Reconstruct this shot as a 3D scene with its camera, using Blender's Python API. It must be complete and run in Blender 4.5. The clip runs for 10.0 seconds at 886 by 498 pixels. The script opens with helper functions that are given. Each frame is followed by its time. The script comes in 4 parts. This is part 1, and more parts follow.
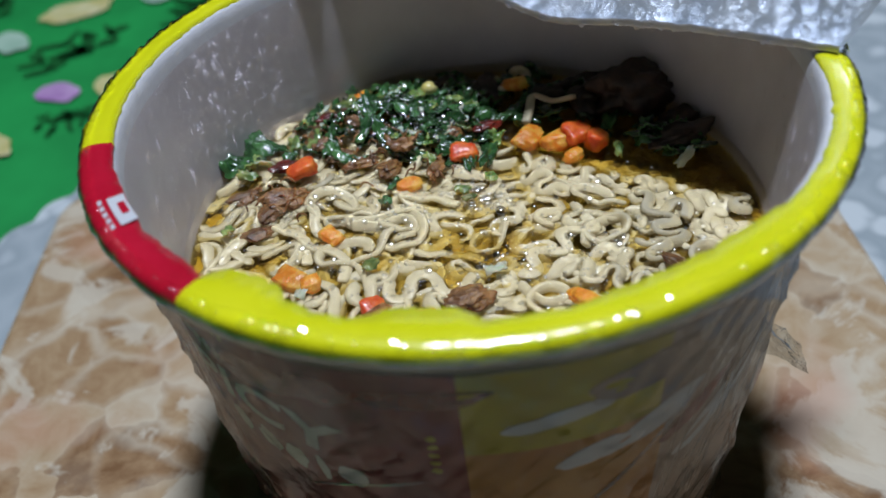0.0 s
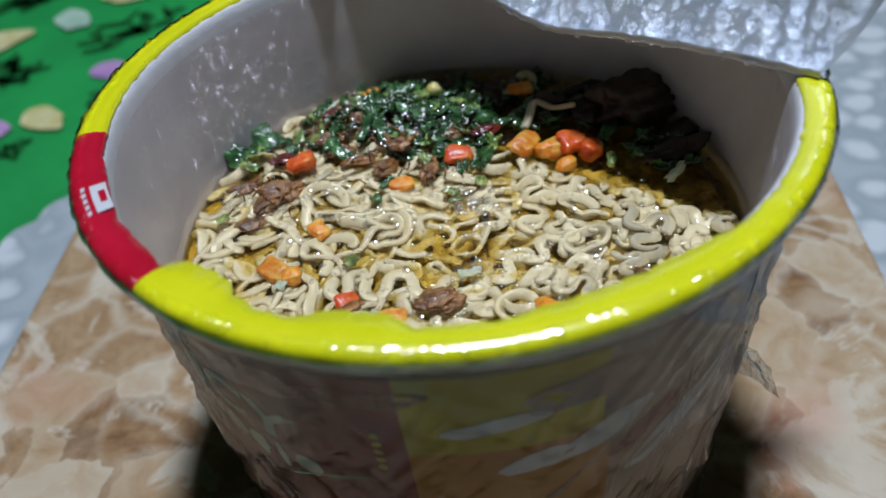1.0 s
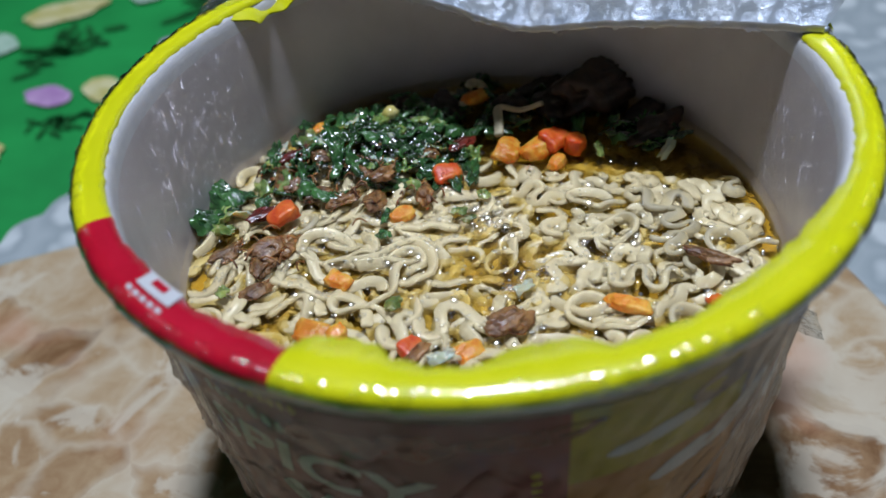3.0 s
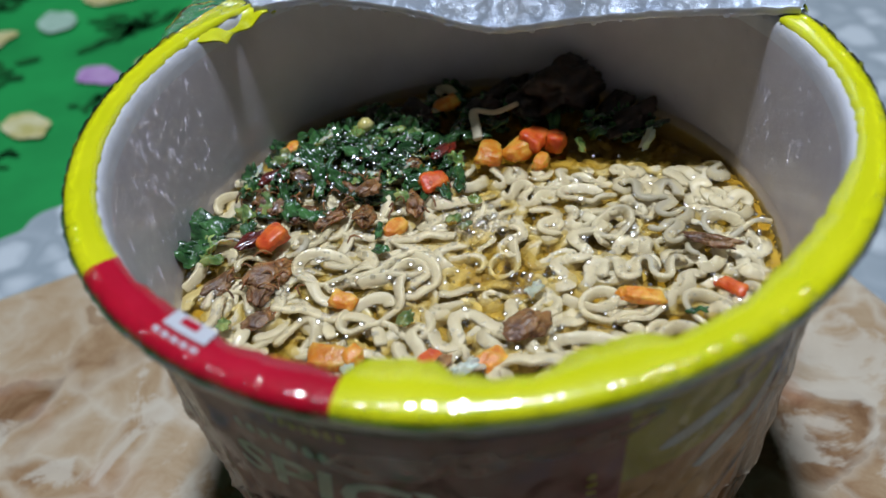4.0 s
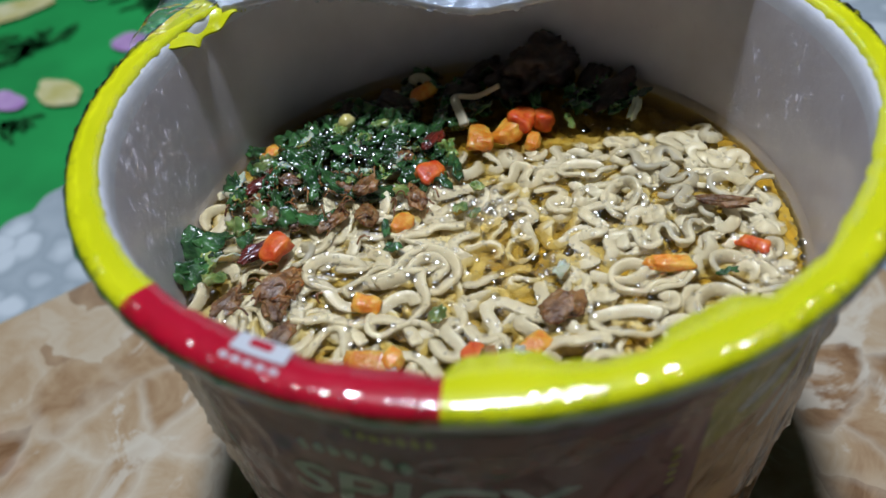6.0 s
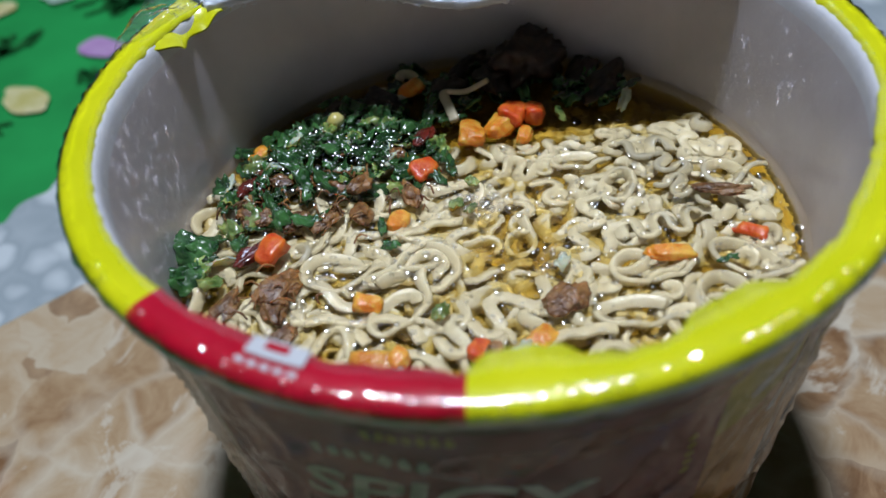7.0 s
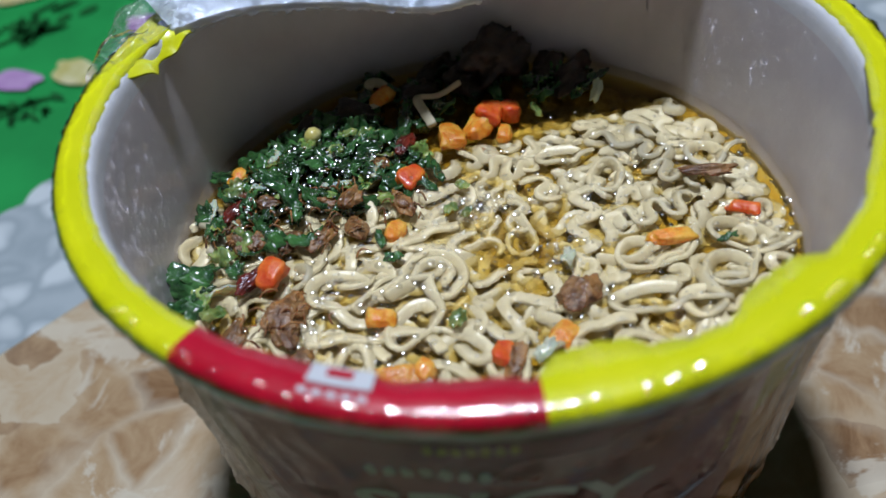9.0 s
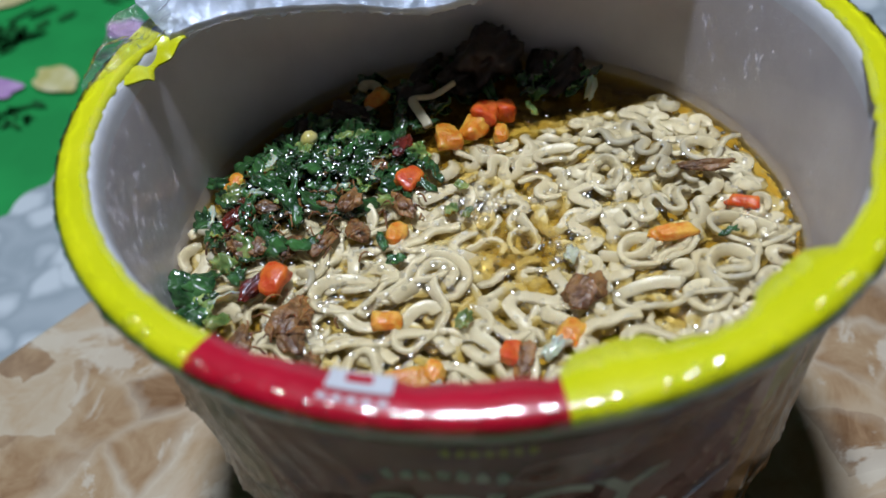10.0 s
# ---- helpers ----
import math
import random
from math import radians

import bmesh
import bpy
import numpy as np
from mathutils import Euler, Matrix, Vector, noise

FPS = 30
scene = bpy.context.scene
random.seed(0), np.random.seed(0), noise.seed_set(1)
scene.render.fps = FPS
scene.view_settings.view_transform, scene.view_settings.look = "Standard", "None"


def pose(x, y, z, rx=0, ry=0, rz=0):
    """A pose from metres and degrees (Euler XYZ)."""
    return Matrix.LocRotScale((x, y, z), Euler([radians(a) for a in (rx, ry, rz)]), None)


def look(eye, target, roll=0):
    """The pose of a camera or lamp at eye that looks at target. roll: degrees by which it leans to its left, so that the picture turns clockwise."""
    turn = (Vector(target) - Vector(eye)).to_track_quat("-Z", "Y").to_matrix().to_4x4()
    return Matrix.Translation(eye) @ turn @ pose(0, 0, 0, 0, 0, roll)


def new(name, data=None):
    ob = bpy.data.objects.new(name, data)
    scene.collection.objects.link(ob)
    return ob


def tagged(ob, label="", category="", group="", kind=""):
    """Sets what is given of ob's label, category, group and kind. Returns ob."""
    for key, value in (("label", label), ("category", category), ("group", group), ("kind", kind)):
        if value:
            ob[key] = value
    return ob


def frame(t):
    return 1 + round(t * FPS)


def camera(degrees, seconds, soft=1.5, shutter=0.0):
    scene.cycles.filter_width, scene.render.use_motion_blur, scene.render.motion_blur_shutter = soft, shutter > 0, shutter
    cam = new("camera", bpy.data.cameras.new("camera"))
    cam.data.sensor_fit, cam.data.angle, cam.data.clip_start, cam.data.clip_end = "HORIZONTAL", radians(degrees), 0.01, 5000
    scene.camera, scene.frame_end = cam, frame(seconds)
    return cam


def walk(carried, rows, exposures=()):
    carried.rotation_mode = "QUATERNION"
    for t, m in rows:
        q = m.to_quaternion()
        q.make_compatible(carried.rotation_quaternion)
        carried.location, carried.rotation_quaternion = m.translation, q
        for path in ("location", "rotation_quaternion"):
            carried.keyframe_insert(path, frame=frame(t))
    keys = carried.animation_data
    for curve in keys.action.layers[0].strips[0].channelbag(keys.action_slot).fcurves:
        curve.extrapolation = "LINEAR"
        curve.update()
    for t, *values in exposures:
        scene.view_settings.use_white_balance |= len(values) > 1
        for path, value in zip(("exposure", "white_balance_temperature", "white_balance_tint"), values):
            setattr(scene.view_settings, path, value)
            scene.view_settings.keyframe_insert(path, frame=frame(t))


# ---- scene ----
# ---- camera and walk ----
cam = camera(54.13, 10.0)
cam.data.dof.use_dof = True
cam.data.dof.focus_distance = 0.166
cam.data.dof.aperture_fstop = 14.0
ROWS = [
    (0.0, -0.00466, -0.13444, 0.1733, 48.683, 5.172, -3.739),
    (0.5, 0.00715, -0.13548, 0.17517, 48.416, 5.546, 0.17),
    (1.0, 0.01254, -0.1355, 0.17636, 48.303, 5.535, 1.921),
    (1.5, 0.00398, -0.1338, 0.17631, 48.171, 5.355, -1.268),
    (2.0, -0.00514, -0.13216, 0.17546, 48.214, 5.518, -4.949),
    (2.5, -0.02189, -0.12688, 0.17473, 48.157, 5.143, -11.624),
    (4.0, -0.04957, -0.11404, 0.17461, 47.949, 5.028, -25.102),
    (4.5, -0.0564, -0.10911, 0.17441, 47.683, 5.35, -28.981),
    (5.0, -0.06241, -0.10505, 0.17408, 47.399, 5.349, -31.823),
    (5.5, -0.06571, -0.1022, 0.17342, 47.087, 5.207, -33.345),
    (7.0, -0.07187, -0.09597, 0.1719, 46.479, 4.847, -37.461),
    (7.5, -0.0758, -0.09311, 0.17226, 46.399, 5.041, -39.487),
    (8.0, -0.07992, -0.08878, 0.17299, 46.092, 5.014, -42.465),
    (8.5, -0.08226, -0.08523, 0.17256, 46.036, 4.865, -44.6),
    (9.0, -0.08287, -0.0842, 0.17297, 45.898, 4.973, -45.545),
    (9.5, -0.08433, -0.08266, 0.174, 45.625, 5.024, -46.602),
    (10.0, -0.08545, -0.08094, 0.17342, 45.676, 5.001, -47.492),
]
walk(cam, [(t, pose(*p)) for t, *p in ROWS])

# ---- light: one lamp over the table at night, in a plain room ----
world = bpy.data.worlds.new("room_glow")
scene.world = world
world.use_nodes = True
world.node_tree.nodes["Background"].inputs[0].default_value = (0.75, 0.82, 0.95, 1)
world.node_tree.nodes["Background"].inputs[1].default_value = 0.022


def lamp(name, eye, target, size, watts, colour):
    data = bpy.data.lights.new(name, "AREA")
    data.shape, data.size, data.energy, data.color = "DISK", size, watts, colour
    ob = new(name, data)
    ob.matrix_world = look(eye, target)
    return ob


lamp("ceiling_lamp", (0.048, 0.105, 1.2), (0, 0, 0.05), 0.14, 11.8, (0.845, 0.935, 1.09))

MM = 0.001
H = 0.096          # height of the cup's rim over the board
LEVEL = H - 0.0316  # surface of the broth


# ---- materials ----
def material(name):
    m = bpy.data.materials.new(name)
    m.use_nodes = True
    nt = m.node_tree
    return m, nt, nt.nodes["Principled BSDF"]


def node(nt, kind, **inputs):
    n = nt.nodes.new(kind)
    for k, val in inputs.items():
        n.inputs[k.replace("_", " ")].default_value = val
    return n


def ramp(nt, fac, stops):
    r = nt.nodes.new("ShaderNodeValToRGB")
    els = r.color_ramp.elements
    while len(els) < len(stops):
        els.new(0.5)
    for e, (p, c) in zip(els, stops):
        e.position, e.color = p, (*c, 1)
    nt.links.new(fac, r.inputs["Fac"])
    return r.outputs["Color"]


def noise_node(nt, scale, detail=3.0, rough=0.55, distortion=0.0, vec=None):
    n = node(nt, "ShaderNodeTexNoise", Scale=scale, Detail=detail, Roughness=rough, Distortion=distortion)
    if vec is None:
        tc = nt.nodes.new("ShaderNodeTexCoord")
        vec = tc.outputs["Object"]
    nt.links.new(vec, n.inputs["Vector"])
    return n


def bump(nt, bsdf, height, strength, distance):
    b = node(nt, "ShaderNodeBump", Strength=strength, Distance=distance)
    nt.links.new(height, b.inputs["Height"])
    nt.links.new(b.outputs["Normal"], bsdf.inputs["Normal"])
    nt.links.new(b.outputs["Normal"], bsdf.inputs["Coat Normal"])
    return b


def blotchy(name, a, b, scale, rough=0.5, detail=4.0, metal=0.0, bump_scale=0, bump_mm=0.1, strength=0.5, spread=(0.35, 0.65),
            coat=0.0, per_object=0.0, soft=0.0):
    """Two tones mixed by noise, with a fine relief; per_object varies the brightness from piece to piece."""
    m, nt, p = material(name)
    n = noise_node(nt, scale, detail)
    col = ramp(nt, n.outputs["Fac"], [(spread[0], a), (spread[1], b)])
    if per_object:
        info = nt.nodes.new("ShaderNodeObjectInfo")
        hsv = nt.nodes.new("ShaderNodeHueSaturation")
        mr = nt.nodes.new("ShaderNodeMapRange")
        mr.inputs["To Min"].default_value, mr.inputs["To Max"].default_value = 1 - per_object, 1 + per_object
        nt.links.new(info.outputs["Random"], mr.inputs["Value"])
        nt.links.new(mr.outputs["Result"], hsv.inputs["Value"])
        nt.links.new(col, hsv.inputs["Color"])
        col = hsv.outputs["Color"]
    nt.links.new(col, p.inputs["Base Color"])
    p.inputs["Roughness"].default_value, p.inputs["Metallic"].default_value = rough, metal
    p.inputs["Coat Weight"].default_value = coat
    p.inputs["Coat Roughness"].default_value = 0.08
    if soft:
        p.inputs["Subsurface Weight"].default_value = 0.8
        p.inputs["Subsurface Radius"].default_value = (soft * MM, 0.5 * soft * MM, 0.25 * soft * MM)
        p.inputs["Subsurface Scale"].default_value = 1.0
    if bump_scale:
        n2 = noise_node(nt, bump_scale, 3)
        bump(nt, p, n2.outputs["Fac"], strength, bump_mm * MM)
    return m


def clear(name, tint, rough, gloss_only=0.12, wrinkle=0, wrinkle_mm=0.3, amount=1.0):
    """Thin clear film: mostly see-through, with a gloss that grows at grazing angles."""
    m = bpy.data.materials.new(name)
    m.use_nodes = True
    nt = m.node_tree
    nt.nodes.clear()
    out = nt.nodes.new("ShaderNodeOutputMaterial")
    mix = nt.nodes.new("ShaderNodeMixShader")
    tr = nt.nodes.new("ShaderNodeBsdfTransparent")
    tr.inputs["Color"].default_value = (*tint, 1)
    gl = nt.nodes.new("ShaderNodeBsdfGlossy")
    gl.inputs["Roughness"].default_value = rough
    fr = node(nt, "ShaderNodeFresnel", IOR=1.5)
    add = nt.nodes.new("ShaderNodeMath")
    add.inputs[1].default_value = gloss_only
    half = nt.nodes.new("ShaderNodeMath")
    half.operation = "MULTIPLY"
    half.inputs[1].default_value = amount
    nt.links.new(fr.outputs[0], half.inputs[0])
    nt.links.new(half.outputs[0], add.inputs[0])
    nt.links.new(add.outputs[0], mix.inputs[0])
    nt.links.new(tr.outputs[0], mix.inputs[1])
    nt.links.new(gl.outputs[0], mix.inputs[2])
    nt.links.new(mix.outputs[0], out.inputs["Surface"])
    if wrinkle:
        n = noise_node(nt, wrinkle, 4, 0.6, 1.5)
        b = node(nt, "ShaderNodeBump", Strength=1.0, Distance=wrinkle_mm * MM)
        nt.links.new(n.outputs["Fac"], b.inputs["Height"])
        nt.links.new(b.outputs["Normal"], gl.inputs["Normal"])
        nt.links.new(b.outputs["Normal"], fr.inputs["Normal"])
    return m


def board_print():
    """Printed stone pattern: tan cells between cream veins, with brown and pink clouds, under a glossy glaze."""
    m, nt, p = material("stone_print")
    tc = nt.nodes.new("ShaderNodeTexCoord")
    warp = noise_node(nt, 38, 3, 0.6, 0, tc.outputs["Object"])
    vm = nt.nodes.new("ShaderNodeVectorMath")
    vm.operation = "MULTIPLY_ADD"
    nt.links.new(warp.outputs["Color"], vm.inputs[0])
    vm.inputs[1].default_value = (0.022, 0.022, 0.0)
    nt.links.new(tc.outputs["Object"], vm.inputs[2])
    vo = node(nt, "ShaderNodeTexVoronoi", Scale=52.0)
    vo.feature = "DISTANCE_TO_EDGE"
    nt.links.new(vm.outputs[0], vo.inputs["Vector"])
    vc = node(nt, "ShaderNodeTexVoronoi", Scale=52.0)
    nt.links.new(vm.outputs[0], vc.inputs["Vector"])
    clouds = noise_node(nt, 75, 6, 0.68, 0.8, tc.outputs["Object"])
    tone = nt.nodes.new("ShaderNodeMixRGB")
    tone.inputs[0].default_value = 0.35
    bw = nt.nodes.new("ShaderNodeSeparateColor")
    nt.links.new(vc.outputs["Color"], bw.inputs[0])
    nt.links.new(clouds.outputs["Fac"], tone.inputs[1])
    nt.links.new(bw.outputs[0], tone.inputs[2])
    cells = ramp(nt, tone.outputs[0], [(0.28, (0.23, 0.12, 0.055)), (0.40, (0.38, 0.235, 0.125)), (0.50, (0.47, 0.32, 0.185)), (0.60, (0.54, 0.40, 0.255)), (0.70, (0.60, 0.49, 0.35))])
    veins = ramp(nt, vo.outputs["Distance"], [(0.015, (1, 1, 1)), (0.14, (0, 0, 0))])
    big = noise_node(nt, 14, 2, 0.5, 0, tc.outputs["Object"])
    part_ = ramp(nt, big.outputs["Fac"], [(0.40, (0.12, 0.12, 0.12)), (0.62, (0.55, 0.55, 0.55))])
    mul = nt.nodes.new("ShaderNodeMath")
    mul.operation = "MULTIPLY"
    nt.links.new(veins, mul.inputs[0])
    nt.links.new(part_, mul.inputs[1])
    mix = nt.nodes.new("ShaderNodeMixRGB")
    nt.links.new(mul.outputs[0], mix.inputs[0])
    nt.links.new(cells, mix.inputs[1])
    mix.inputs[2].default_value = (0.72, 0.65, 0.52, 1)
    patchn = noise_node(nt, 34, 6, 0.62, 0.9, tc.outputs["Object"])
    patchf = ramp(nt, patchn.outputs["Fac"], [(0.555, (0, 0, 0)), (0.60, (0.7, 0.7, 0.7))])
    pale = nt.nodes.new("ShaderNodeMixRGB")
    nt.links.new(patchf, pale.inputs[0])
    nt.links.new(mix.outputs[0], pale.inputs[1])
    pale.inputs[2].default_value = (0.70, 0.63, 0.51, 1)
    mix = pale
    pinkn = noise_node(nt, 20, 2, 0.5, 0.4, tc.outputs["Object"])
    pinkf = ramp(nt, pinkn.outputs["Fac"], [(0.60, (0, 0, 0)), (0.72, (0.35, 0.35, 0.35))])
    mix2 = nt.nodes.new("ShaderNodeMixRGB")
    nt.links.new(pinkf, mix2.inputs[0])
    nt.links.new(mix.outputs[0], mix2.inputs[1])
    mix2.inputs[2].default_value = (0.62, 0.26, 0.17, 1)
    nt.links.new(mix2.outputs[0], p.inputs["Base Color"])
    p.inputs["Roughness"].default_value = 0.32
    fine = noise_node(nt, 900, 2)
    bump(nt, p, fine.outputs["Fac"], 0.15, 0.2 * MM)
    return m


def lace_cloth():
    """Grey-blue sheer lace: a pale raised weave of small figures on a darker net."""
    m, nt, p = material("sheer_lace")
    tc = nt.nodes.new("ShaderNodeTexCoord")
    warp = noise_node(nt, 60, 2, 0.5, 0, tc.outputs["Object"])
    vm = nt.nodes.new("ShaderNodeVectorMath")
    vm.operation = "MULTIPLY_ADD"
    nt.links.new(warp.outputs["Color"], vm.inputs[0])
    vm.inputs[1].default_value = (0.014, 0.014, 0)
    nt.links.new(tc.outputs["Object"], vm.inputs[2])
    vo = node(nt, "ShaderNodeTexVoronoi", Scale=70.0)
    nt.links.new(vm.outputs[0], vo.inputs["Vector"])
    col = ramp(nt, vo.outputs["Distance"], [(0.28, (0.62, 0.68, 0.72)), (0.5, (0.34, 0.40, 0.44)), (0.8, (0.42, 0.48, 0.52))])
    nt.links.new(col, p.inputs["Base Color"])
    p.inputs["Roughness"].default_value = 0.75
    fine = noise_node(nt, 1500, 2)
    bump(nt, p, fine.outputs["Fac"], 0.4, 0.3 * MM)
    return m


def noodle_material():
    """Cooked wheat noodle: pale, milky and wet, with light spreading inside it."""
    m, nt, p = material("cooked_noodle")
    n = noise_node(nt, 130, 4)
    col = ramp(nt, n.outputs["Fac"], [(0.3, (0.73, 0.64, 0.42)), (0.5, (0.79, 0.71, 0.505)), (0.72, (0.84, 0.775, 0.59))])
    info = nt.nodes.new("ShaderNodeObjectInfo")
    mr = nt.nodes.new("ShaderNodeMapRange")
    mr.inputs["To Min"].default_value, mr.inputs["To Max"].default_value = 0.92, 1.04
    nt.links.new(info.outputs["Random"], mr.inputs["Value"])
    hsv = nt.nodes.new("ShaderNodeHueSaturation")
    nt.links.new(mr.outputs["Result"], hsv.inputs["Value"])
    nt.links.new(col, hsv.inputs["Color"])
    nt.links.new(hsv.outputs["Color"], p.inputs["Base Color"])
    p.inputs["Roughness"].default_value = 0.38
    p.inputs["Coat Weight"].default_value = 0.8
    p.inputs["Coat Roughness"].default_value = 0.05
    f = noise_node(nt, 480, 3)
    bump(nt, p, f.outputs["Fac"], 0.25, 0.35 * MM)
    glow = node(nt, "ShaderNodeBsdfTranslucent")
    nt.links.new(hsv.outputs["Color"], glow.inputs["Color"])
    mix = node(nt, "ShaderNodeMixShader", Fac=0.34)
    nt.links.new(p.outputs[0], mix.inputs[1])
    nt.links.new(glow.outputs[0], mix.inputs[2])
    nt.links.new(mix.outputs[0], nt.nodes["Material Output"].inputs["Surface"])
    return m


def liquid(name, tint, rough=0.0, ior=1.33, ripple=0):
    m, nt, p = material(name)
    p.inputs["Base Color"].default_value = (*tint, 1)
    p.inputs["Transmission Weight"].default_value = 1.0
    p.inputs["Roughness"].default_value, p.inputs["IOR"].default_value = rough, ior
    if ripple:
        n = noise_node(nt, ripple, 2)
        bump(nt, p, n.outputs["Fac"], 1.0, 0.62 * MM)
    return m


CLOTH = blotchy("green_cloth", (0.007, 0.28, 0.06), (0.012, 0.37, 0.08), 25, 0.6, bump_scale=1200, bump_mm=0.3)
LACE = lace_cloth()
PRINT = board_print()
EDGE = blotchy("board_edge", (0.05, 0.045, 0.035), (0.12, 0.09, 0.06), 60, 0.5)
PAPER = blotchy("inner_paper", (0.56, 0.525, 0.56), (0.64, 0.605, 0.64), 60, 0.38, bump_scale=350, bump_mm=0.25, strength=0.3, coat=0.2)
WHITE = blotchy("white_paper", (0.62, 0.63, 0.68), (0.70, 0.71, 0.76), 200, 0.4, bump_scale=600)
YELLOW = blotchy("yellow_print", (0.74, 0.76, 0.008), (0.82, 0.82, 0.014), 90, 0.28, bump_scale=120, bump_mm=0.45, strength=0.6, coat=0.6)
RED = blotchy("red_print", (0.52, 0.006, 0.028), (0.62, 0.01, 0.04), 90, 0.28, bump_scale=120, bump_mm=0.45, strength=0.6, coat=0.6)
# dark olive stands for yellow paper in shade below the rim's edge
LIP = blotchy("shaded_lip_paper", (0.13, 0.16, 0.09), (0.3, 0.3, 0.24), 70, 0.4, bump_scale=300)
MAROON = blotchy("maroon_print", (0.14, 0.010, 0.014), (0.35, 0.055, 0.045), 55, 0.5, spread=(0.35, 0.7))
OLIVE = blotchy("yellow_label", (0.46, 0.34, 0.006), (0.56, 0.44, 0.01), 50, 0.5)
ORANGE = blotchy("orange_label", (0.48, 0.17, 0.012), (0.58, 0.27, 0.035), 60, 0.5)
TAN = blotchy("tan_label", (0.28, 0.18, 0.12), (0.50, 0.36, 0.25), 45, 0.5)
PALE = blotchy("pale_label", (0.66, 0.62, 0.56), (0.78, 0.75, 0.7), 60, 0.5)
FOIL = blotchy("foil", (0.68, 0.77, 0.90), (0.82, 0.89, 0.98), 120, 0.26, metal=0.38, bump_scale=800, bump_mm=0.25, strength=0.5)
FILM = clear("wrap_film", (0.96, 0.96, 0.96), 0.13, 0.015, 110, 0.7, 0.8)
STIFF = clear("loose_film", (0.88, 0.90, 0.90), 0.12, 0.16, 240, 2.5, 1.0)
DROP = clear("water_drop", (0.98, 0.98, 1.0), 0.1, 0.12)
BUBBLE = clear("bubble_skin", (0.98, 0.97, 0.94), 0.15, 0.24, 0, 0.3, 1.0)
WATER = liquid("water_bead", (0.98, 0.98, 1.0))
TINT = clear("broth_depth", (0.955, 0.90, 0.69), 0.2, 0.0, 0, 0.3, 0.0)
BROTH = liquid("broth_liquid", (0.95, 0.90, 0.77), 0.03, 1.33, 700)
NOODLE = noodle_material()
# broth-stained tan, picked to lighten the shaded gaps between strands
SOAKED_FILL = blotchy("soaked_gap_fill", (0.48, 0.41, 0.22), (0.64, 0.57, 0.35), 220, 0.4, bump_scale=700, bump_mm=0.5)
CARROT = blotchy("carrot", (0.80, 0.26, 0.015), (0.90, 0.46, 0.07), 420, 0.42, bump_scale=500, bump_mm=1.0, strength=0.7, coat=0.35, per_object=0.15, soft=1.6, spread=(0.42, 0.6))
CHILLI = blotchy("red_carrot", (0.66, 0.06, 0.008), (0.86, 0.22, 0.025), 300, 0.42, bump_scale=380, bump_mm=0.9, strength=0.6, coat=0.3, soft=1.2)
MEAT = blotchy("dried_meat", (0.115, 0.045, 0.012), (0.38, 0.19, 0.062), 380, 0.36, bump_scale=1100, bump_mm=0.7, strength=0.7, coat=0.6, per_object=0.25, soft=0.6)
DARK = blotchy("dark_chilli", (0.06, 0.006, 0.004), (0.22, 0.022, 0.01), 300, 0.25, bump_scale=700, coat=0.9)
# meat coloured almost black to deepen the shade under the lid
SHADE_MEAT = blotchy("shade_dark_meat", (0.010, 0.005, 0.003), (0.045, 0.020, 0.011), 300, 0.5, bump_scale=800, bump_mm=0.5, coat=0.15)
HERB = blotchy("wet_leek", (0.006, 0.030, 0.010), (0.045, 0.135, 0.035), 240, 0.2, bump_scale=450, bump_mm=0.9, coat=1.0, per_object=0.55)
LEEK = blotchy("pale_leek", (0.07, 0.16, 0.03), (0.32, 0.40, 0.12), 200, 0.28, bump_scale=600, coat=0.9, per_object=0.35, soft=0.8)
CABBAGE = blotchy("white_cabbage", (0.56, 0.53, 0.36), (0.70, 0.67, 0.50), 200, 0.25, bump_scale=500, coat=0.6, soft=2.0)
CORN = blotchy("sweetcorn", (0.62, 0.52, 0.12), (0.78, 0.70, 0.3), 250, 0.3, bump_scale=500, coat=0.7)
PURPLE = blotchy("purple_print", (0.42, 0.22, 0.5), (0.62, 0.42, 0.68), 90, 0.6)
BUTTER = blotchy("butter_print", (0.55, 0.50, 0.16), (0.74, 0.70, 0.42), 90, 0.6)
MINT = blotchy("mint_print", (0.35, 0.55, 0.42), (0.5, 0.68, 0.56), 90, 0.6)
LEAFPRINT = blotchy("leaf_print", (0.003, 0.10, 0.02), (0.006, 0.16, 0.03), 90, 0.6)
PLASTER = blotchy("plaster", (0.15, 0.15, 0.16), (0.19, 0.19, 0.2), 3, 0.8)


# ---- mesh helpers ----
def mesh_object(name, verts, faces, mat, parent=None, label="", smooth=True):
    me = bpy.data.meshes.new(name)
    me.from_pydata([tuple(v) for v in verts], [], [tuple(f) for f in faces])
    me.update()
    if smooth:
        me.polygons.foreach_set("use_smooth", [True] * len(me.polygons))
    me.materials.append(mat)
    ob = new(name, me)
    ob.parent = parent
    if label:
        ob["label"] = label
    return ob


def part(name, bm, mat, parent=None, label="", smooth=True):
    me = bpy.data.meshes.new(name)
    bm.to_mesh(me)
    bm.free()
    if smooth:
        me.polygons.foreach_set("use_smooth", [True] * len(me.polygons))
    me.materials.append(mat)
    ob = new(name, me)
    ob.parent = parent
    if label:
        ob["label"] = label
    return ob


def thing(name, label, category, group="", at=(0, 0, 0)):
    ob = new(name)
    ob.empty_display_size = 0.01
    ob.location = at
    return tagged(ob, label, category, group)


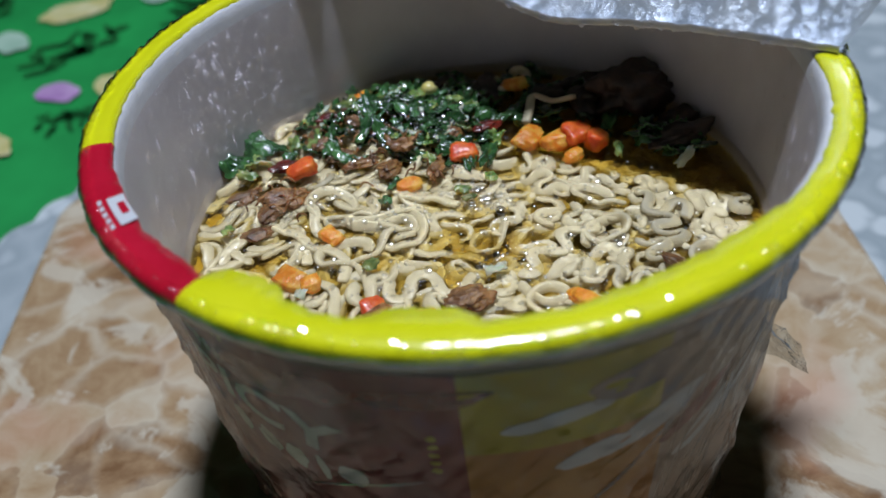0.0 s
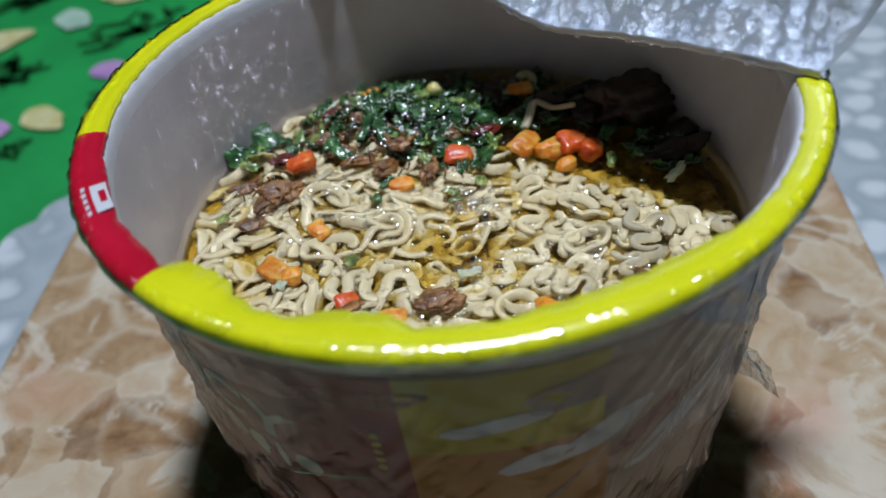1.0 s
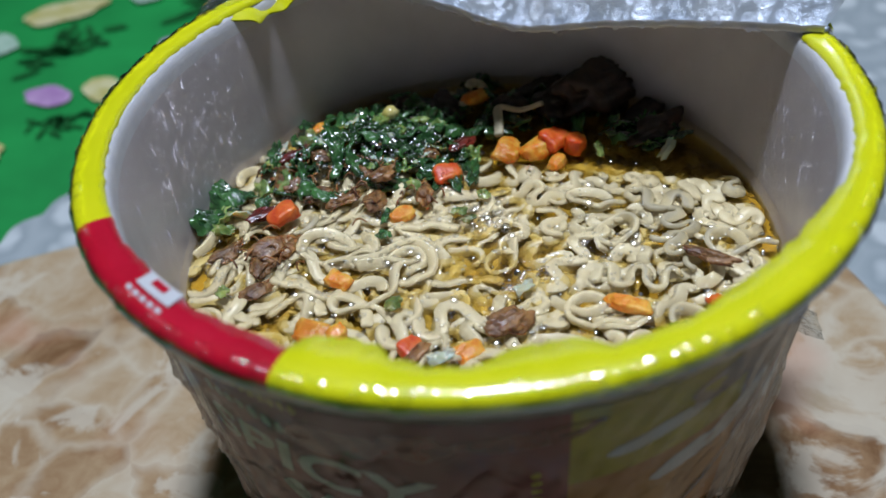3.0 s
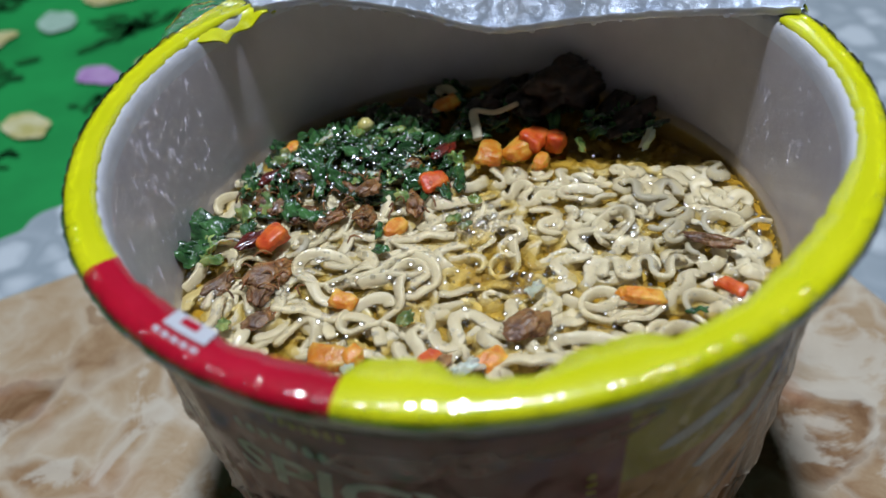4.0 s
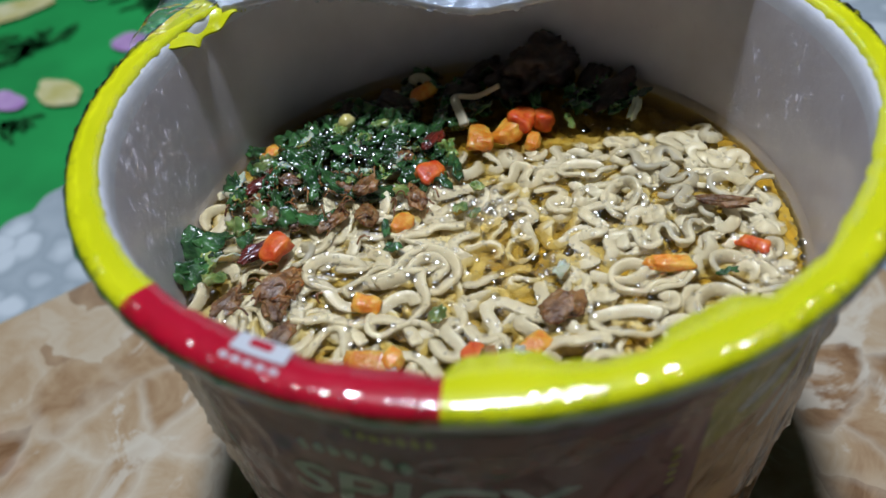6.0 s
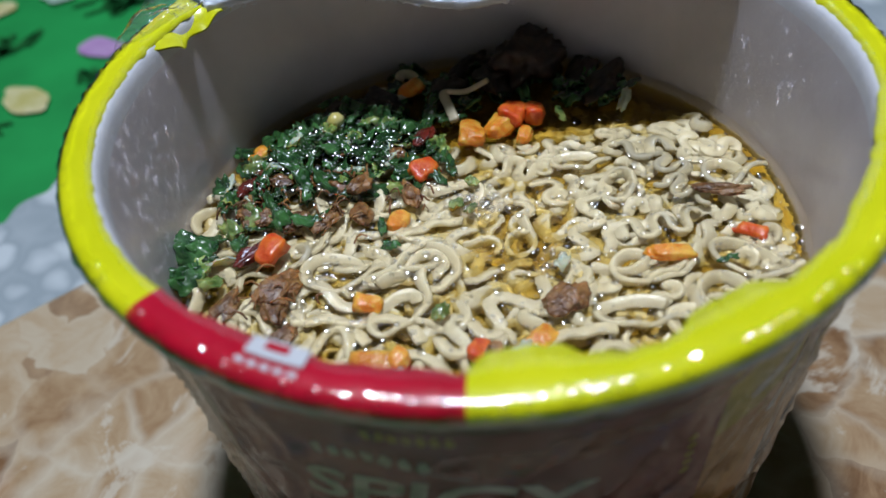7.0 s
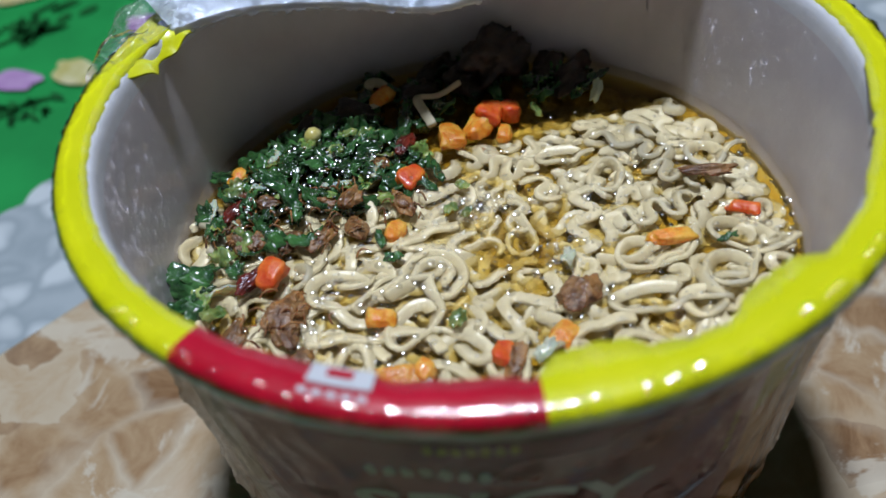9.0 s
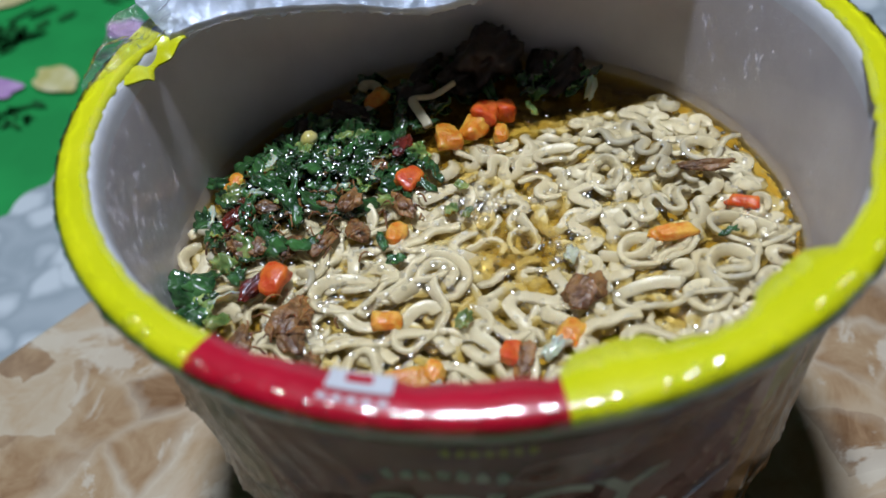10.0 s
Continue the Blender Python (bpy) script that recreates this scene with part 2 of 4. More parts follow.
def grid_faces(nu, nv, close_u=False):
    f = []
    for i in range(nu if close_u else nu - 1):
        for j in range(nv - 1):
            a, b = i * nv + j, ((i + 1) % nu) * nv + j
            f.append((a, b, b + 1, a + 1))
    return f


def lathe(profile, n=192, wobble=None):
    """Turns a closed or open profile of (r, z) about the z axis."""
    vs = []
    for i in range(n):
        a = 2 * math.pi * i / n
        for r, z in profile:
            k = r + (wobble(a, z) if wobble else 0)
            vs.append((k * math.cos(a), k * math.sin(a), z))
    return vs, grid_faces(n, len(profile), True)


def wall_r(z):
    """Outer radius of the tapered cup wall at height z."""
    return 0.0530 + 0.0070 * z / 0.09


def wall_patch(az0, az1, z0, z1, off, nu=40, nv=14, edge=None):
    """A curved piece of label on the cup's wall, with thickness; edge(u, v) moves its outline."""
    vs = []
    for layer in (off, off - 0.0003):
        for i in range(nu):
            for j in range(nv):
                u, v = i / (nu - 1), j / (nv - 1)
                if edge:
                    u, v = edge(u, v)
                a, z = radians(az0 + (az1 - az0) * u), z0 + (z1 - z0) * v
                r = wall_r(z) + layer
                vs.append((r * math.cos(a), r * math.sin(a), z))
    f = grid_faces(nu, nv)
    return vs, f + [tuple(nu * nv + k for k in reversed(q)) for q in f]


def blob(scale, seed, rough=0.25, cuts=2, freq=1.6):
    """A lumpy rounded bit: an icosphere shaped by noise."""
    bm = bmesh.new()
    bmesh.ops.create_icosphere(bm, subdivisions=cuts, radius=1)
    for v in bm.verts:
        k = 1 + rough * noise.noise(v.co * freq + Vector((seed * 7.3, seed * 3.1, seed)))
        v.co = Vector((v.co.x * scale[0] * k, v.co.y * scale[1] * k, v.co.z * scale[2] * k))
    return bm


def chunk(scale, seed, rough=0.4):
    """A cut cube with rounded, uneven edges."""
    bm = bmesh.new()
    bmesh.ops.create_cube(bm, size=2)
    bmesh.ops.subdivide_edges(bm, edges=bm.edges[:], cuts=5, use_grid_fill=True)
    for v in bm.verts:
        v.co = v.co.lerp(v.co.normalized() * 1.12, 0.6)
        k = 1 + rough * noise.noise(v.co * 0.9 + Vector((seed * 5.1, seed, seed * 2.7))) + 0.09 * noise.noise(v.co * 3 + Vector((seed, 0, 0)))
        v.co = Vector((v.co.x * scale[0] * k, v.co.y * scale[1] * k, v.co.z * scale[2] * k))
    return bm


# ---- structure: room, table with its cloth ----
def slab(name, lo, hi, mat, kind="structure"):
    bm = bmesh.new()
    bmesh.ops.create_cube(bm, size=1)
    for v in bm.verts:
        v.co = Vector([(a + b) / 2 + c * (b - a) for a, b, c in zip(lo, hi, v.co)])
    ob = part(name, bm, mat, smooth=False)
    return tagged(ob, kind=kind)


TABLE = -0.0115
# walls and ceiling are unseen, added to close the room and bounce light
slab("unseen_wall_north", (-2.0, 2.0, -0.1), (2.0, 2.1, 1.7), PLASTER)
slab("unseen_wall_south", (-2.0, -2.1, -0.1), (2.0, -2.0, 1.7), PLASTER)
slab("unseen_wall_west", (-2.1, -2.1, -0.1), (-2.0, 2.1, 1.7), PLASTER)
slab("unseen_wall_east", (2.0, -2.1, -0.1), (2.1, 2.1, 1.7), PLASTER)
slab("unseen_ceiling", (-2.1, -2.1, 1.7), (2.1, 2.1, 1.8), PLASTER)


def cloth_sheet():
    vs, n = [], 120
    for i in range(n):
        for j in range(n):
            x, y = -2.0 + 4.0 * i / (n - 1), -2.0 + 4.0 * j / (n - 1)
            vs.append((x, y, TABLE - 0.0006 + 0.0006 * noise.noise(Vector((x * 9, y * 9, 0)))))
    f = [q[::-1] for q in grid_faces(n, n)][::-1]
    ob = mesh_object("ground", vs, [q[::-1] for q in f], CLOTH)
    return tagged(ob, "green printed tablecloth with flowers and dark leaves", "tablecloth", kind="structure")


cloth = cloth_sheet()


def petal_flower(name, cx, cy, size, turn, mat, petals=6, flat=0.6):
    """One printed flower: a flat lobed outline lying on the cloth."""
    top = TABLE + (0.0008 if mat is PURPLE else 0.0010 if mat is BUTTER else 0.0012)
    vs = [(cx, cy, top)]
    n = petals * 10
    for i in range(n):
        a = 2 * math.pi * i / n
        r = 1.25 * size * (0.90 + 0.03 * math.cos(petals * a) + 0.2 * noise.noise(Vector((math.cos(a) * 1.5 + cx * 50, math.sin(a) * 1.5, cy * 50))))
        x, y = r * math.cos(a), r * math.sin(a) * flat
        c, s = math.cos(turn), math.sin(turn)
        vs.append((cx + x * c - y * s, cy + x * s + y * c, top))
    f = [(0, 1 + i, 1 + (i + 1) % n) for i in range(n)]
    return mesh_object(name, vs, f, mat, cloth)


def leaf_spray(cx, cy, size, turn, seed):
    """A printed spray of narrow dark leaves."""
    rnd = random.Random(seed)
    vs, f = [], []
    for k in range(26):
        a = turn + rnd.uniform(-1.7, 1.7)
        d = size * rnd.uniform(0.1, 1.0)
        x0, y0 = cx + d * math.cos(a), cy + d * math.sin(a)
        b, ln, w = a + rnd.uniform(-1.0, 1.0), size * rnd.uniform(0.16, 0.34), size * rnd.uniform(0.05, 0.10)
        i0 = len(vs)
        for q in range(10):
            t = 2 * math.pi * q / 10
            u, v = ln * math.cos(t), w * math.sin(t)
            vs.append((x0 + u * math.cos(b) - v * math.sin(b), y0 + u * math.sin(b) + v * math.cos(b), TABLE + 0.00055))
        f.append(tuple(range(i0, i0 + 10)))
    return mesh_object("leaf_spray", vs, f, LEAFPRINT, cloth)


for ring, azs in enumerate([(155, 142, 129, 116, 103, 90, 77, 64)]):
    for k, az in enumerate(azs):
        def polar(r, d):
            q = radians(az + d)
            return r * math.cos(q), r * math.sin(q)
        petal_flower("printed_flower", *polar(0.269, 0), 0.0105, radians(az) + 0.4, PURPLE, 5, 0.62)
        petal_flower("printed_flower", *polar(0.254, -4.4), 0.0115, radians(az), BUTTER, 6, 0.6)
        petal_flower("printed_flower", *polar(0.345, -7), 0.018, radians(az) + 1.2, BUTTER, 6, 0.55)
        petal_flower("printed_flower", *polar(0.336, -0.8), 0.011, radians(az), MINT, 5, 0.7)
        petal_flower("printed_flower", *polar(0.43, 2), 0.02, radians(az), PURPLE, 5, 0.7)
        leaf_spray(*polar(0.298, -5), 0.026, radians(az), 3 + k)
        leaf_spray(*polar(0.25, 1), 0.014, radians(az) + 2.6, 40 + k)
        leaf_spray(*polar(0.375, 0), 0.03, radians(az), 70 + k)


def lace_sheet():
    """Lace cloth under the board: a scalloped round end, running on to one side."""
    n, nv, vs = 420, 8, []
    for i in range(n):
        a = radians(58 + 302.0 * i / (n - 1))
        r = 0.191 + 0.0035 * abs(math.sin(a * 34)) + 0.0012 * math.sin(a * 9)
        if a > radians(235):
            r += 0.5 * min(1.0, (a - radians(235)) / radians(25))
        if a < radians(62):
            r += 0.6 * (radians(62) - a) / radians(4)
        for j in range(nv):
            k = r * j / (nv - 1)
            vs.append((k * math.cos(a), k * math.sin(a), TABLE + 0.0016 + 0.0005 * noise.noise(Vector((k * 40 * math.cos(a), k * 40 * math.sin(a), 3)))))
    f = grid_faces(n, nv)
    m = len(vs)
    for i in range(41):
        a = radians(-2 + 60.5 * i / 40)
        for j in range(nv):
            k = 0.8 * j / (nv - 1)
            vs.append((k * math.cos(a), k * math.sin(a), TABLE + 0.0018 + 0.0005 * noise.noise(Vector((k * 40 * math.cos(a), k * 40 * math.sin(a), 3)))))
    f += [tuple(m + q for q in g) for g in grid_faces(41, nv)]
    ob = mesh_object("lace_cloth", vs, f, LACE)
    return tagged(ob, "grey-white sheer lace cloth with a scalloped edge on the green tablecloth", "lace cloth")


lace_sheet()


def board():
    """Square glazed board with rounded corners."""
    x0, x1, y0, y1, r = -0.137, 0.113, -0.135, 0.118, 0.016
    out = []
    for cx, cy, a0 in ((x1 - r, y1 - r, 0), (x0 + r, y1 - r, 90), (x0 + r, y0 + r, 180), (x1 - r, y0 + r, 270)):
        for i in range(9):
            a = radians(a0 + 90 * i / 8)
            out.append((cx + r * math.cos(a), cy + r * math.sin(a)))
    c = ((x0 + x1) / 2, (y0 + y1) / 2)
    n = len(out)
    ob = thing("serving_board", "tan stone-patterned board with cream veins under the noodle cup", "board")

    def ring(k, z):
        return [(c[0] + (x - c[0]) * k, c[1] + (y - c[1]) * k, z) for x, y in out]
    vs = ring(0.985, 0) + ring(0.9955, -0.0006) + ring(1.0, -0.002)
    f = [tuple(range(n))]
    for q in range(2):
        f += [(q * n + i, (q + 1) * n + i, (q + 1) * n + (i + 1) % n, q * n + (i + 1) % n) for i in range(n)]
    mesh_object("top", vs, f, PRINT, ob, smooth=False)
    vs = ring(0.9995, -0.002) + ring(0.9995, TABLE + 0.0026)
    f = [(i, n + i, n + (i + 1) % n, (i + 1) % n) for i in range(n)] + [tuple(range(2 * n - 1, n - 1, -1))]
    mesh_object("edge", vs, f, EDGE, ob, "dark edge", smooth=False)


board()

# ---- the noodle cup ----
cup = thing("noodle_cup", "paper noodle cup in clear wrap with peeled lid, on board", "noodle cup")


def cup_body():
    outer = [(0.0, 0.004), (0.049, 0.004), (0.0505, 0.0), (wall_r(0), 0.0)] + [(wall_r(z), z) for z in (0.01, 0.03, 0.05, 0.07, H - 0.0065)]
    lip = [(0.0615, H - 0.0068), (0.0636, H - 0.0056), (0.0648, H - 0.0040), (0.0651, H - 0.0025), (0.0649, H - 0.0012), (0.0642, H - 0.0002), (0.0628, H),
           (0.0612, H - 0.0002), (0.0603, H - 0.0014)]
    inner = [(wall_r(z) - 0.0009, z) for z in (H - 0.006, 0.07, 0.05, 0.03, 0.01)] + [(0.05, 0.007), (0.0, 0.007)]
    vs, f = lathe(outer, 160)
    mesh_object("outer_wall", vs, f, PALE, cup, "printed outer wall")
    vs, f = lathe(lip, 220)
    mesh_object("rolled_rim", vs, f, LIP, cup, "rolled paper rim")
    # lip whiter than the wall's paper, for the light its edge catches
    vs, f = lathe([(0.0612, H - 0.0003), (0.0606, H - 0.0004), (0.0601, H - 0.0009), (0.0598, H - 0.0016), (0.0596, H - 0.0024), (0.0594, H - 0.0040)], 220)
    mesh_object("inner_lip", vs, f, WHITE, cup, "paper lip inside the rim, coloured whiter for light on it")
    vs, f = lathe([(0.0594, H - 0.0040)] + inner, 220)
    mesh_object("inner_wall", vs, f, PAPER, cup, "greyish white damp inner wall")


cup_body()

RED_FROM, RED_TO = 189.6, 230.2


def torn(az):
    """Inner radius of the paper left on the rim: ragged where the lid was torn off."""
    a = radians(az)
    r = 0.0601 + 0.00030 * noise.noise(Vector((math.cos(a) * 30, math.sin(a) * 30, 1))) + 0.00007 * noise.noise(Vector((math.cos(a) * 90, math.sin(a) * 90, 5)))
    for c, w, d in TEARS:
        x = (az - c + 180) % 360 - 180
        if abs(x) < w:
            r -= d * (1 - (abs(x) / w) ** 3) * (1 + 0.2 * noise.noise(Vector((x * 0.9, c, 0))))
    return r


TEARS = [(236.3, 6.5, 0.0034), (243, 4, 0.0010), (261.5, 7, 0.0024), (256, 4, 0.0008), (290, 9, 0.0011), (304, 9, 0.0010), (222, 7, 0.0006), (205, 9, 0.0007), (328, 26, -0.0008), (150, 38, -0.0005)]


def rim_arc(name, az0, az1, mat, label, lift=0.0):
    n = max(6, int((az1 - az0) * 1.6))
    vs, prof = [], 9
    for i in range(n + 1):
        az = az0 + (az1 - az0) * i / n
        a = radians(az)
        ri = torn(az)
        curl = 0.0003 * noise.noise(Vector((math.cos(a) * 18, math.sin(a) * 18, 9)))
        pts = [(ri, H - 0.0005 + curl), (ri + 0.0001, H + 0.0003 + curl), (0.0619, H + 0.0006), (0.0638, H + 0.0006), (0.0648, H + 0.0003), (0.0653, H - 0.0001), (0.06555, H - 0.0006),
               (0.0656, H - 0.0011), (0.06555, H - 0.0016)]
        for r, z in pts:
            vs.append((r * math.cos(a), r * math.sin(a), z + lift))
    return mesh_object(name, vs, [q[::-1] for q in grid_faces(n + 1, prof)], mat, cup, label)


rim_arc("rim_band", RED_TO, 353.0, YELLOW, "bright yellow torn lid paper on the rim")
rim_arc("rim_band", RED_FROM, RED_TO, RED, "red lid paper on the rim")
rim_arc("rim_band", 107.0, RED_FROM, YELLOW, "bright yellow torn lid paper on the rim")


def rim_mark(az0, az1, r0, r1, mat=None, up=0.0):
    vs, n = [], 8
    for i in range(n + 1):
        a = radians(az0 + (az1 - az0) * i / n)
        for j in range(4):
            r = r0 + (r1 - r0) * j / 3
            z = H + 0.0009 + up - max(0.0, r - 0.0625) ** 2 * 200
            vs.append((r * math.cos(a), r * math.sin(a), z))
    return mesh_object("printed_mark", vs, [q[::-1] for q in grid_faces(n + 1, 4)], mat or WHITE, cup, "white printed mark")


rim_mark(205.6, 212.9, 0.0596, 0.0622)
rim_mark(207.6, 210.6, 0.0600, 0.0611, RED, 0.0001)
for k in range(5):
    rim_mark(205.2 + k * 1.6, 206.3 + k * 1.6, 0.0630, 0.0642)

# label fields on the outer wall
def ragged(u, v):
    return u + 0.02 * noise.noise(Vector((v * 5, 1, 0))), v


for name, a0, a1, z0, z1, mat, off, label in (
        ("label_panel", 186, 264, 0.006, 0.0865, MAROON, 0.0004, "dark maroon label field"),
        ("label_panel", 264, 294, 0.066, 0.0865, OLIVE, 0.0004, "mustard yellow label field"),
        ("label_panel", 264, 296, 0.006, 0.066, ORANGE, 0.0004, "orange label field"),
        ("label_panel", 294, 330, 0.066, 0.0865, TAN, 0.0004, "tan label field"),
        ("label_panel", 296, 360, 0.006, 0.066, TAN, 0.0004, "tan label field"),
        ("label_panel", 150, 186, 0.006, 0.0865, TAN, 0.0004, "tan label field")):
    vs, f = wall_patch(a0, a1, z0, z1, off)
    mesh_object(name, vs, f, mat, cup, label)


def wall_shape(az, z, w, h, turn, mat, seed, off=0.00055):
    """A plain printed shape on the wall."""
    vs, n = [], 36
    for i in range(n):
        t = 2 * math.pi * i / n
        k = 1 + 0.35 * noise.noise(Vector((math.cos(t) * 1.4, math.sin(t) * 1.4, seed * 3.7)))
        x, y = w * k * math.cos(t), h * k * math.sin(t)
        x, y = x * math.cos(turn) - y * math.sin(turn), x * math.sin(turn) + y * math.cos(turn)
        zz = z + y
        a = radians(az) + x / wall_r(z)
        r = wall_r(zz) + off
        vs.append((r * math.cos(a), r * math.sin(a), zz))
    vs.append(((wall_r(z) + off + 0.0001) * math.cos(radians(az)), (wall_r(z) + off + 0.0001) * math.sin(radians(az)), z))
    return mesh_object("label_shape", vs, [(n, i, (i + 1) % n) for i in range(n)], mat, cup)


wall_shape(277, 0.0728, 0.0082, 0.0019, 0.12, PALE, 1)
wall_shape(312, 0.079, 0.009, 0.005, 0.1, TAN, 2)
wall_shape(258, 0.080, 0.010, 0.0022, 0.1, DARK, 3)
wall_shape(311, 0.055, 0.014, 0.0032, 0.5, PALE, 5)
wall_shape(243, 0.0785, 0.006, 0.003, 0.0, DARK, 6)
wall_shape(232, 0.076, 0.009, 0.0035, 0.2, DARK, 7)


def wall_word(word, az0, az1, z, height, mat):
    """A word printed round the cup's wall, leaning to the right, in the built-in font."""
    cu = bpy.data.curves.new("word", "FONT")
    cu.body, cu.extrude, cu.offset, cu.resolution_u = word, 0.0, 0.022, 3
    tmp = new("word", cu)
    bpy.context.view_layer.update()
    me = bpy.data.meshes.new_from_object(tmp.evaluated_get(bpy.context.evaluated_depsgraph_get()))
    bpy.data.objects.remove(tmp)
    bm = bmesh.new()
    bm.from_mesh(me)
    bmesh.ops.subdivide_edges(bm, edges=[e for e in bm.edges if e.calc_length() > 0.08], cuts=3)
    bmesh.ops.triangulate(bm, faces=bm.faces[:])
    x0, x1 = min(v.co.x for v in bm.verts), max(v.co.x for v in bm.verts)
    y1 = max(v.co.y for v in bm.verts)
    for v in bm.verts:
        u, h = (v.co.x - x0) / (x1 - x0), v.co.y / y1
        a = radians(az0 + (az1 - az0) * u) + 0.18 * height * h / 0.058
        zz = z + height * h + 0.0022 * math.sin(math.pi * u)
        r = wall_r(zz) + 0.0006
        v.co = Vector((r * math.cos(a), r * math.sin(a), zz))
    return part("printed_word", bm, mat, cup, "pale printed word", smooth=False)


wall_word("SPICY", 204, 244.5, 0.0605, 0.0088, PALE)
for az, z, w, h, t in ((245, 0.0555, 0.0028, 0.0028, 0.1), (239.5, 0.0550, 0.0010, 0.0034, 0.1), (234, 0.0555, 0.0024, 0.0030, 0.0), (228, 0.0560, 0.0024, 0.0030, 0.3), (221, 0.0560, 0.0026, 0.0030, 0.2)):
    wall_shape(az, z, w, h, t, PALE, az)
wall_shape(207.5, 0.0862, 0.0030, 0.0013, 0.0, MINT, 4, 0.0012)
wall_shape(283, 0.0610, 0.006, 0.0022, 0.3, PALE, 11)
wall_shape(294, 0.0640, 0.010, 0.0030, 0.45, PALE, 12)
wall_shape(292, 0.0770, 0.011, 0.0040, 0.05, TAN, 13)
wall_shape(303, 0.0600, 0.008, 0.0022, 0.6, MAROON, 14)
for k in range(7):
    wall_shape(209 + k * 2.4, 0.0765 - 0.0004 * abs(k - 3), 0.0009, 0.0013, 0.0, PALE, k)
    wall_shape(217 + k * 1.7, 0.0822, 0.0007, 0.0010, 0.0, OLIVE, k)
for k in range(5):
    wall_shape(259.5, 0.0705 - k * 0.0022, 0.0008, 0.0007, 0.0, OLIVE, k)

# clear wrap round the outside
def ridge(v):
    """Sharp-crested folds out of noise."""
    return (1 - min(1.0, abs(noise.noise(v)) * 1.6)) ** 4


def wrap():
    def wob(a, z):
        k = 1.0 - max(0.0, (z - 0.074) / 0.022)
        side = 1 if a > radians(255) else -1
        d = 0.0009 * ridge(Vector((a * 4.5 + side * z * 75, z * 22, 1))) + 0.0006 * ridge(Vector((a * 11 - side * z * 130, z * 30, 7)))
        return 0.0004 + k * (0.0004 + d + 0.0006 * noise.noise(Vector((math.cos(a) * 9 + z * 60, math.sin(a) * 9, z * 40))))
    prof = [(wall_r(z) + 0.0007, z) for z in np.linspace(0.002, 0.088, 60)] + [(0.0606, H - 0.0072)]
    vs, f = lathe(prof, 420, wob)
    ob = mesh_object("wrap", vs, f, FILM, cup, "creased clear plastic wrap")
    ob.visible_shadow = False


wrap()


def film_piece(name, corners, nu, nv, crumple, seed, label):
    """A crumpled piece of film spread between four corners."""
    p = [Vector(c) * MM for c in corners]
    vs = []
    for i in range(nu):
        for j in range(nv):
            u, v = i / (nu - 1), j / (nv - 1)
            q = p[0].lerp(p[1], u).lerp(p[3].lerp(p[2], u), v)
            n = noise.noise_vector(Vector((u * 3.2 + seed, v * 3.2, seed))) + 0.5 * noise.noise_vector(Vector((u * 8 + seed, v * 8, seed)))
            k = crumple * MM * min(1, 4 * min(v, 1.001 - v) + 0.25)
            vs.append(q + n * k)
    ob = mesh_object(name, vs, grid_faces(nu, nv), STIFF, cup, label)
    ob.visible_shadow = False
    return ob


film_piece("wrap_tab", [(50, -24, 54), (51, -16, 38), (58.5, -33, 44), (56.5, -31, 51)], 14, 10, 1.2, 2, "crumpled tab of clear wrap")
film_piece("wrap_tab", [(-41, 51, 96.5), (-21, 54, 97.5), (-16, 56.5, 103), (-29, 59, 102)], 26, 18, 1.6, 5, "loose clear wrap standing at the torn edge")
film_piece("wrap_tab", [(64, -9, 96), (65, 2, 97), (69, 8, 108), (67, -4, 106)], 16, 12, 2.0, 8, "loose clear wrap standing at the torn edge")

RIMFILM = clear("rim_film", (0.97, 0.97, 0.97), 0.07, 0.08, 0, 0.3, 0.9)
CREASE = clear("film_crease", (0.93, 0.93, 0.93), 0.22, 0.10, 0, 0.3, 0.6)


def crease(az0, z0, az1, z1, width, bow):
    """A fold in the wrap: a thin raised ridge running over the wall."""
    vs, n = [], 40
    for i in range(n):
        t = i / (n - 1)
        a = radians(az0 + (az1 - az0) * t + bow * math.sin(math.pi * t))
        z = z0 + (z1 - z0) * t
        w = width * (0.35 + math.sin(math.pi * t)) * (1 + 0.4 * noise.noise(Vector((t * 7, az0, z0 * 90))))
        r = wall_r(z) + 0.0016
        side = Vector((-math.sin(a), math.cos(a), 0)) * 0.75 + Vector((0, 0, 0.65))
        p = Vector((r * math.cos(a), r * math.sin(a), z))
        up = Vector((math.cos(a), math.sin(a), 0))
        vs += [p - side * w, p + up * w * 0.9, p + side * w]
    ob = mesh_object("wrap_fold", vs, [q[::-1] for q in grid_faces(n, 3)], CREASE, cup)
    ob.visible_shadow = False


rnd = random.Random(31)
for k in range(14):
    base = rnd.choice((294, 302, 310, 215, 208))
    az = base + rnd.uniform(-9, 9)
    sign = -1 if base > 260 else 1
    z1 = rnd.uniform(0.05, 0.082)
    crease(az, rnd.uniform(0.008, 0.035), az - sign * rnd.uniform(4, 26), z1, rnd.uniform(0.00012, 0.0004), rnd.uniform(-3, 3))
crease(262, 0.030, 302, 0.072, 0.0005, 3)
crease(236, 0.050, 258, 0.060, 0.0003, -2)

# ---- the lid, folded up along its tear ----
EDGE_LINE = [Vector(v) * MM for v in ((-21, 55, 95.5), (-9, 49.5, 96.2), (6, 39, 94), (20, 29, 90), (34, 16.3, 93.5), (48, 4, 96), (63, -8.5, 97.3))]


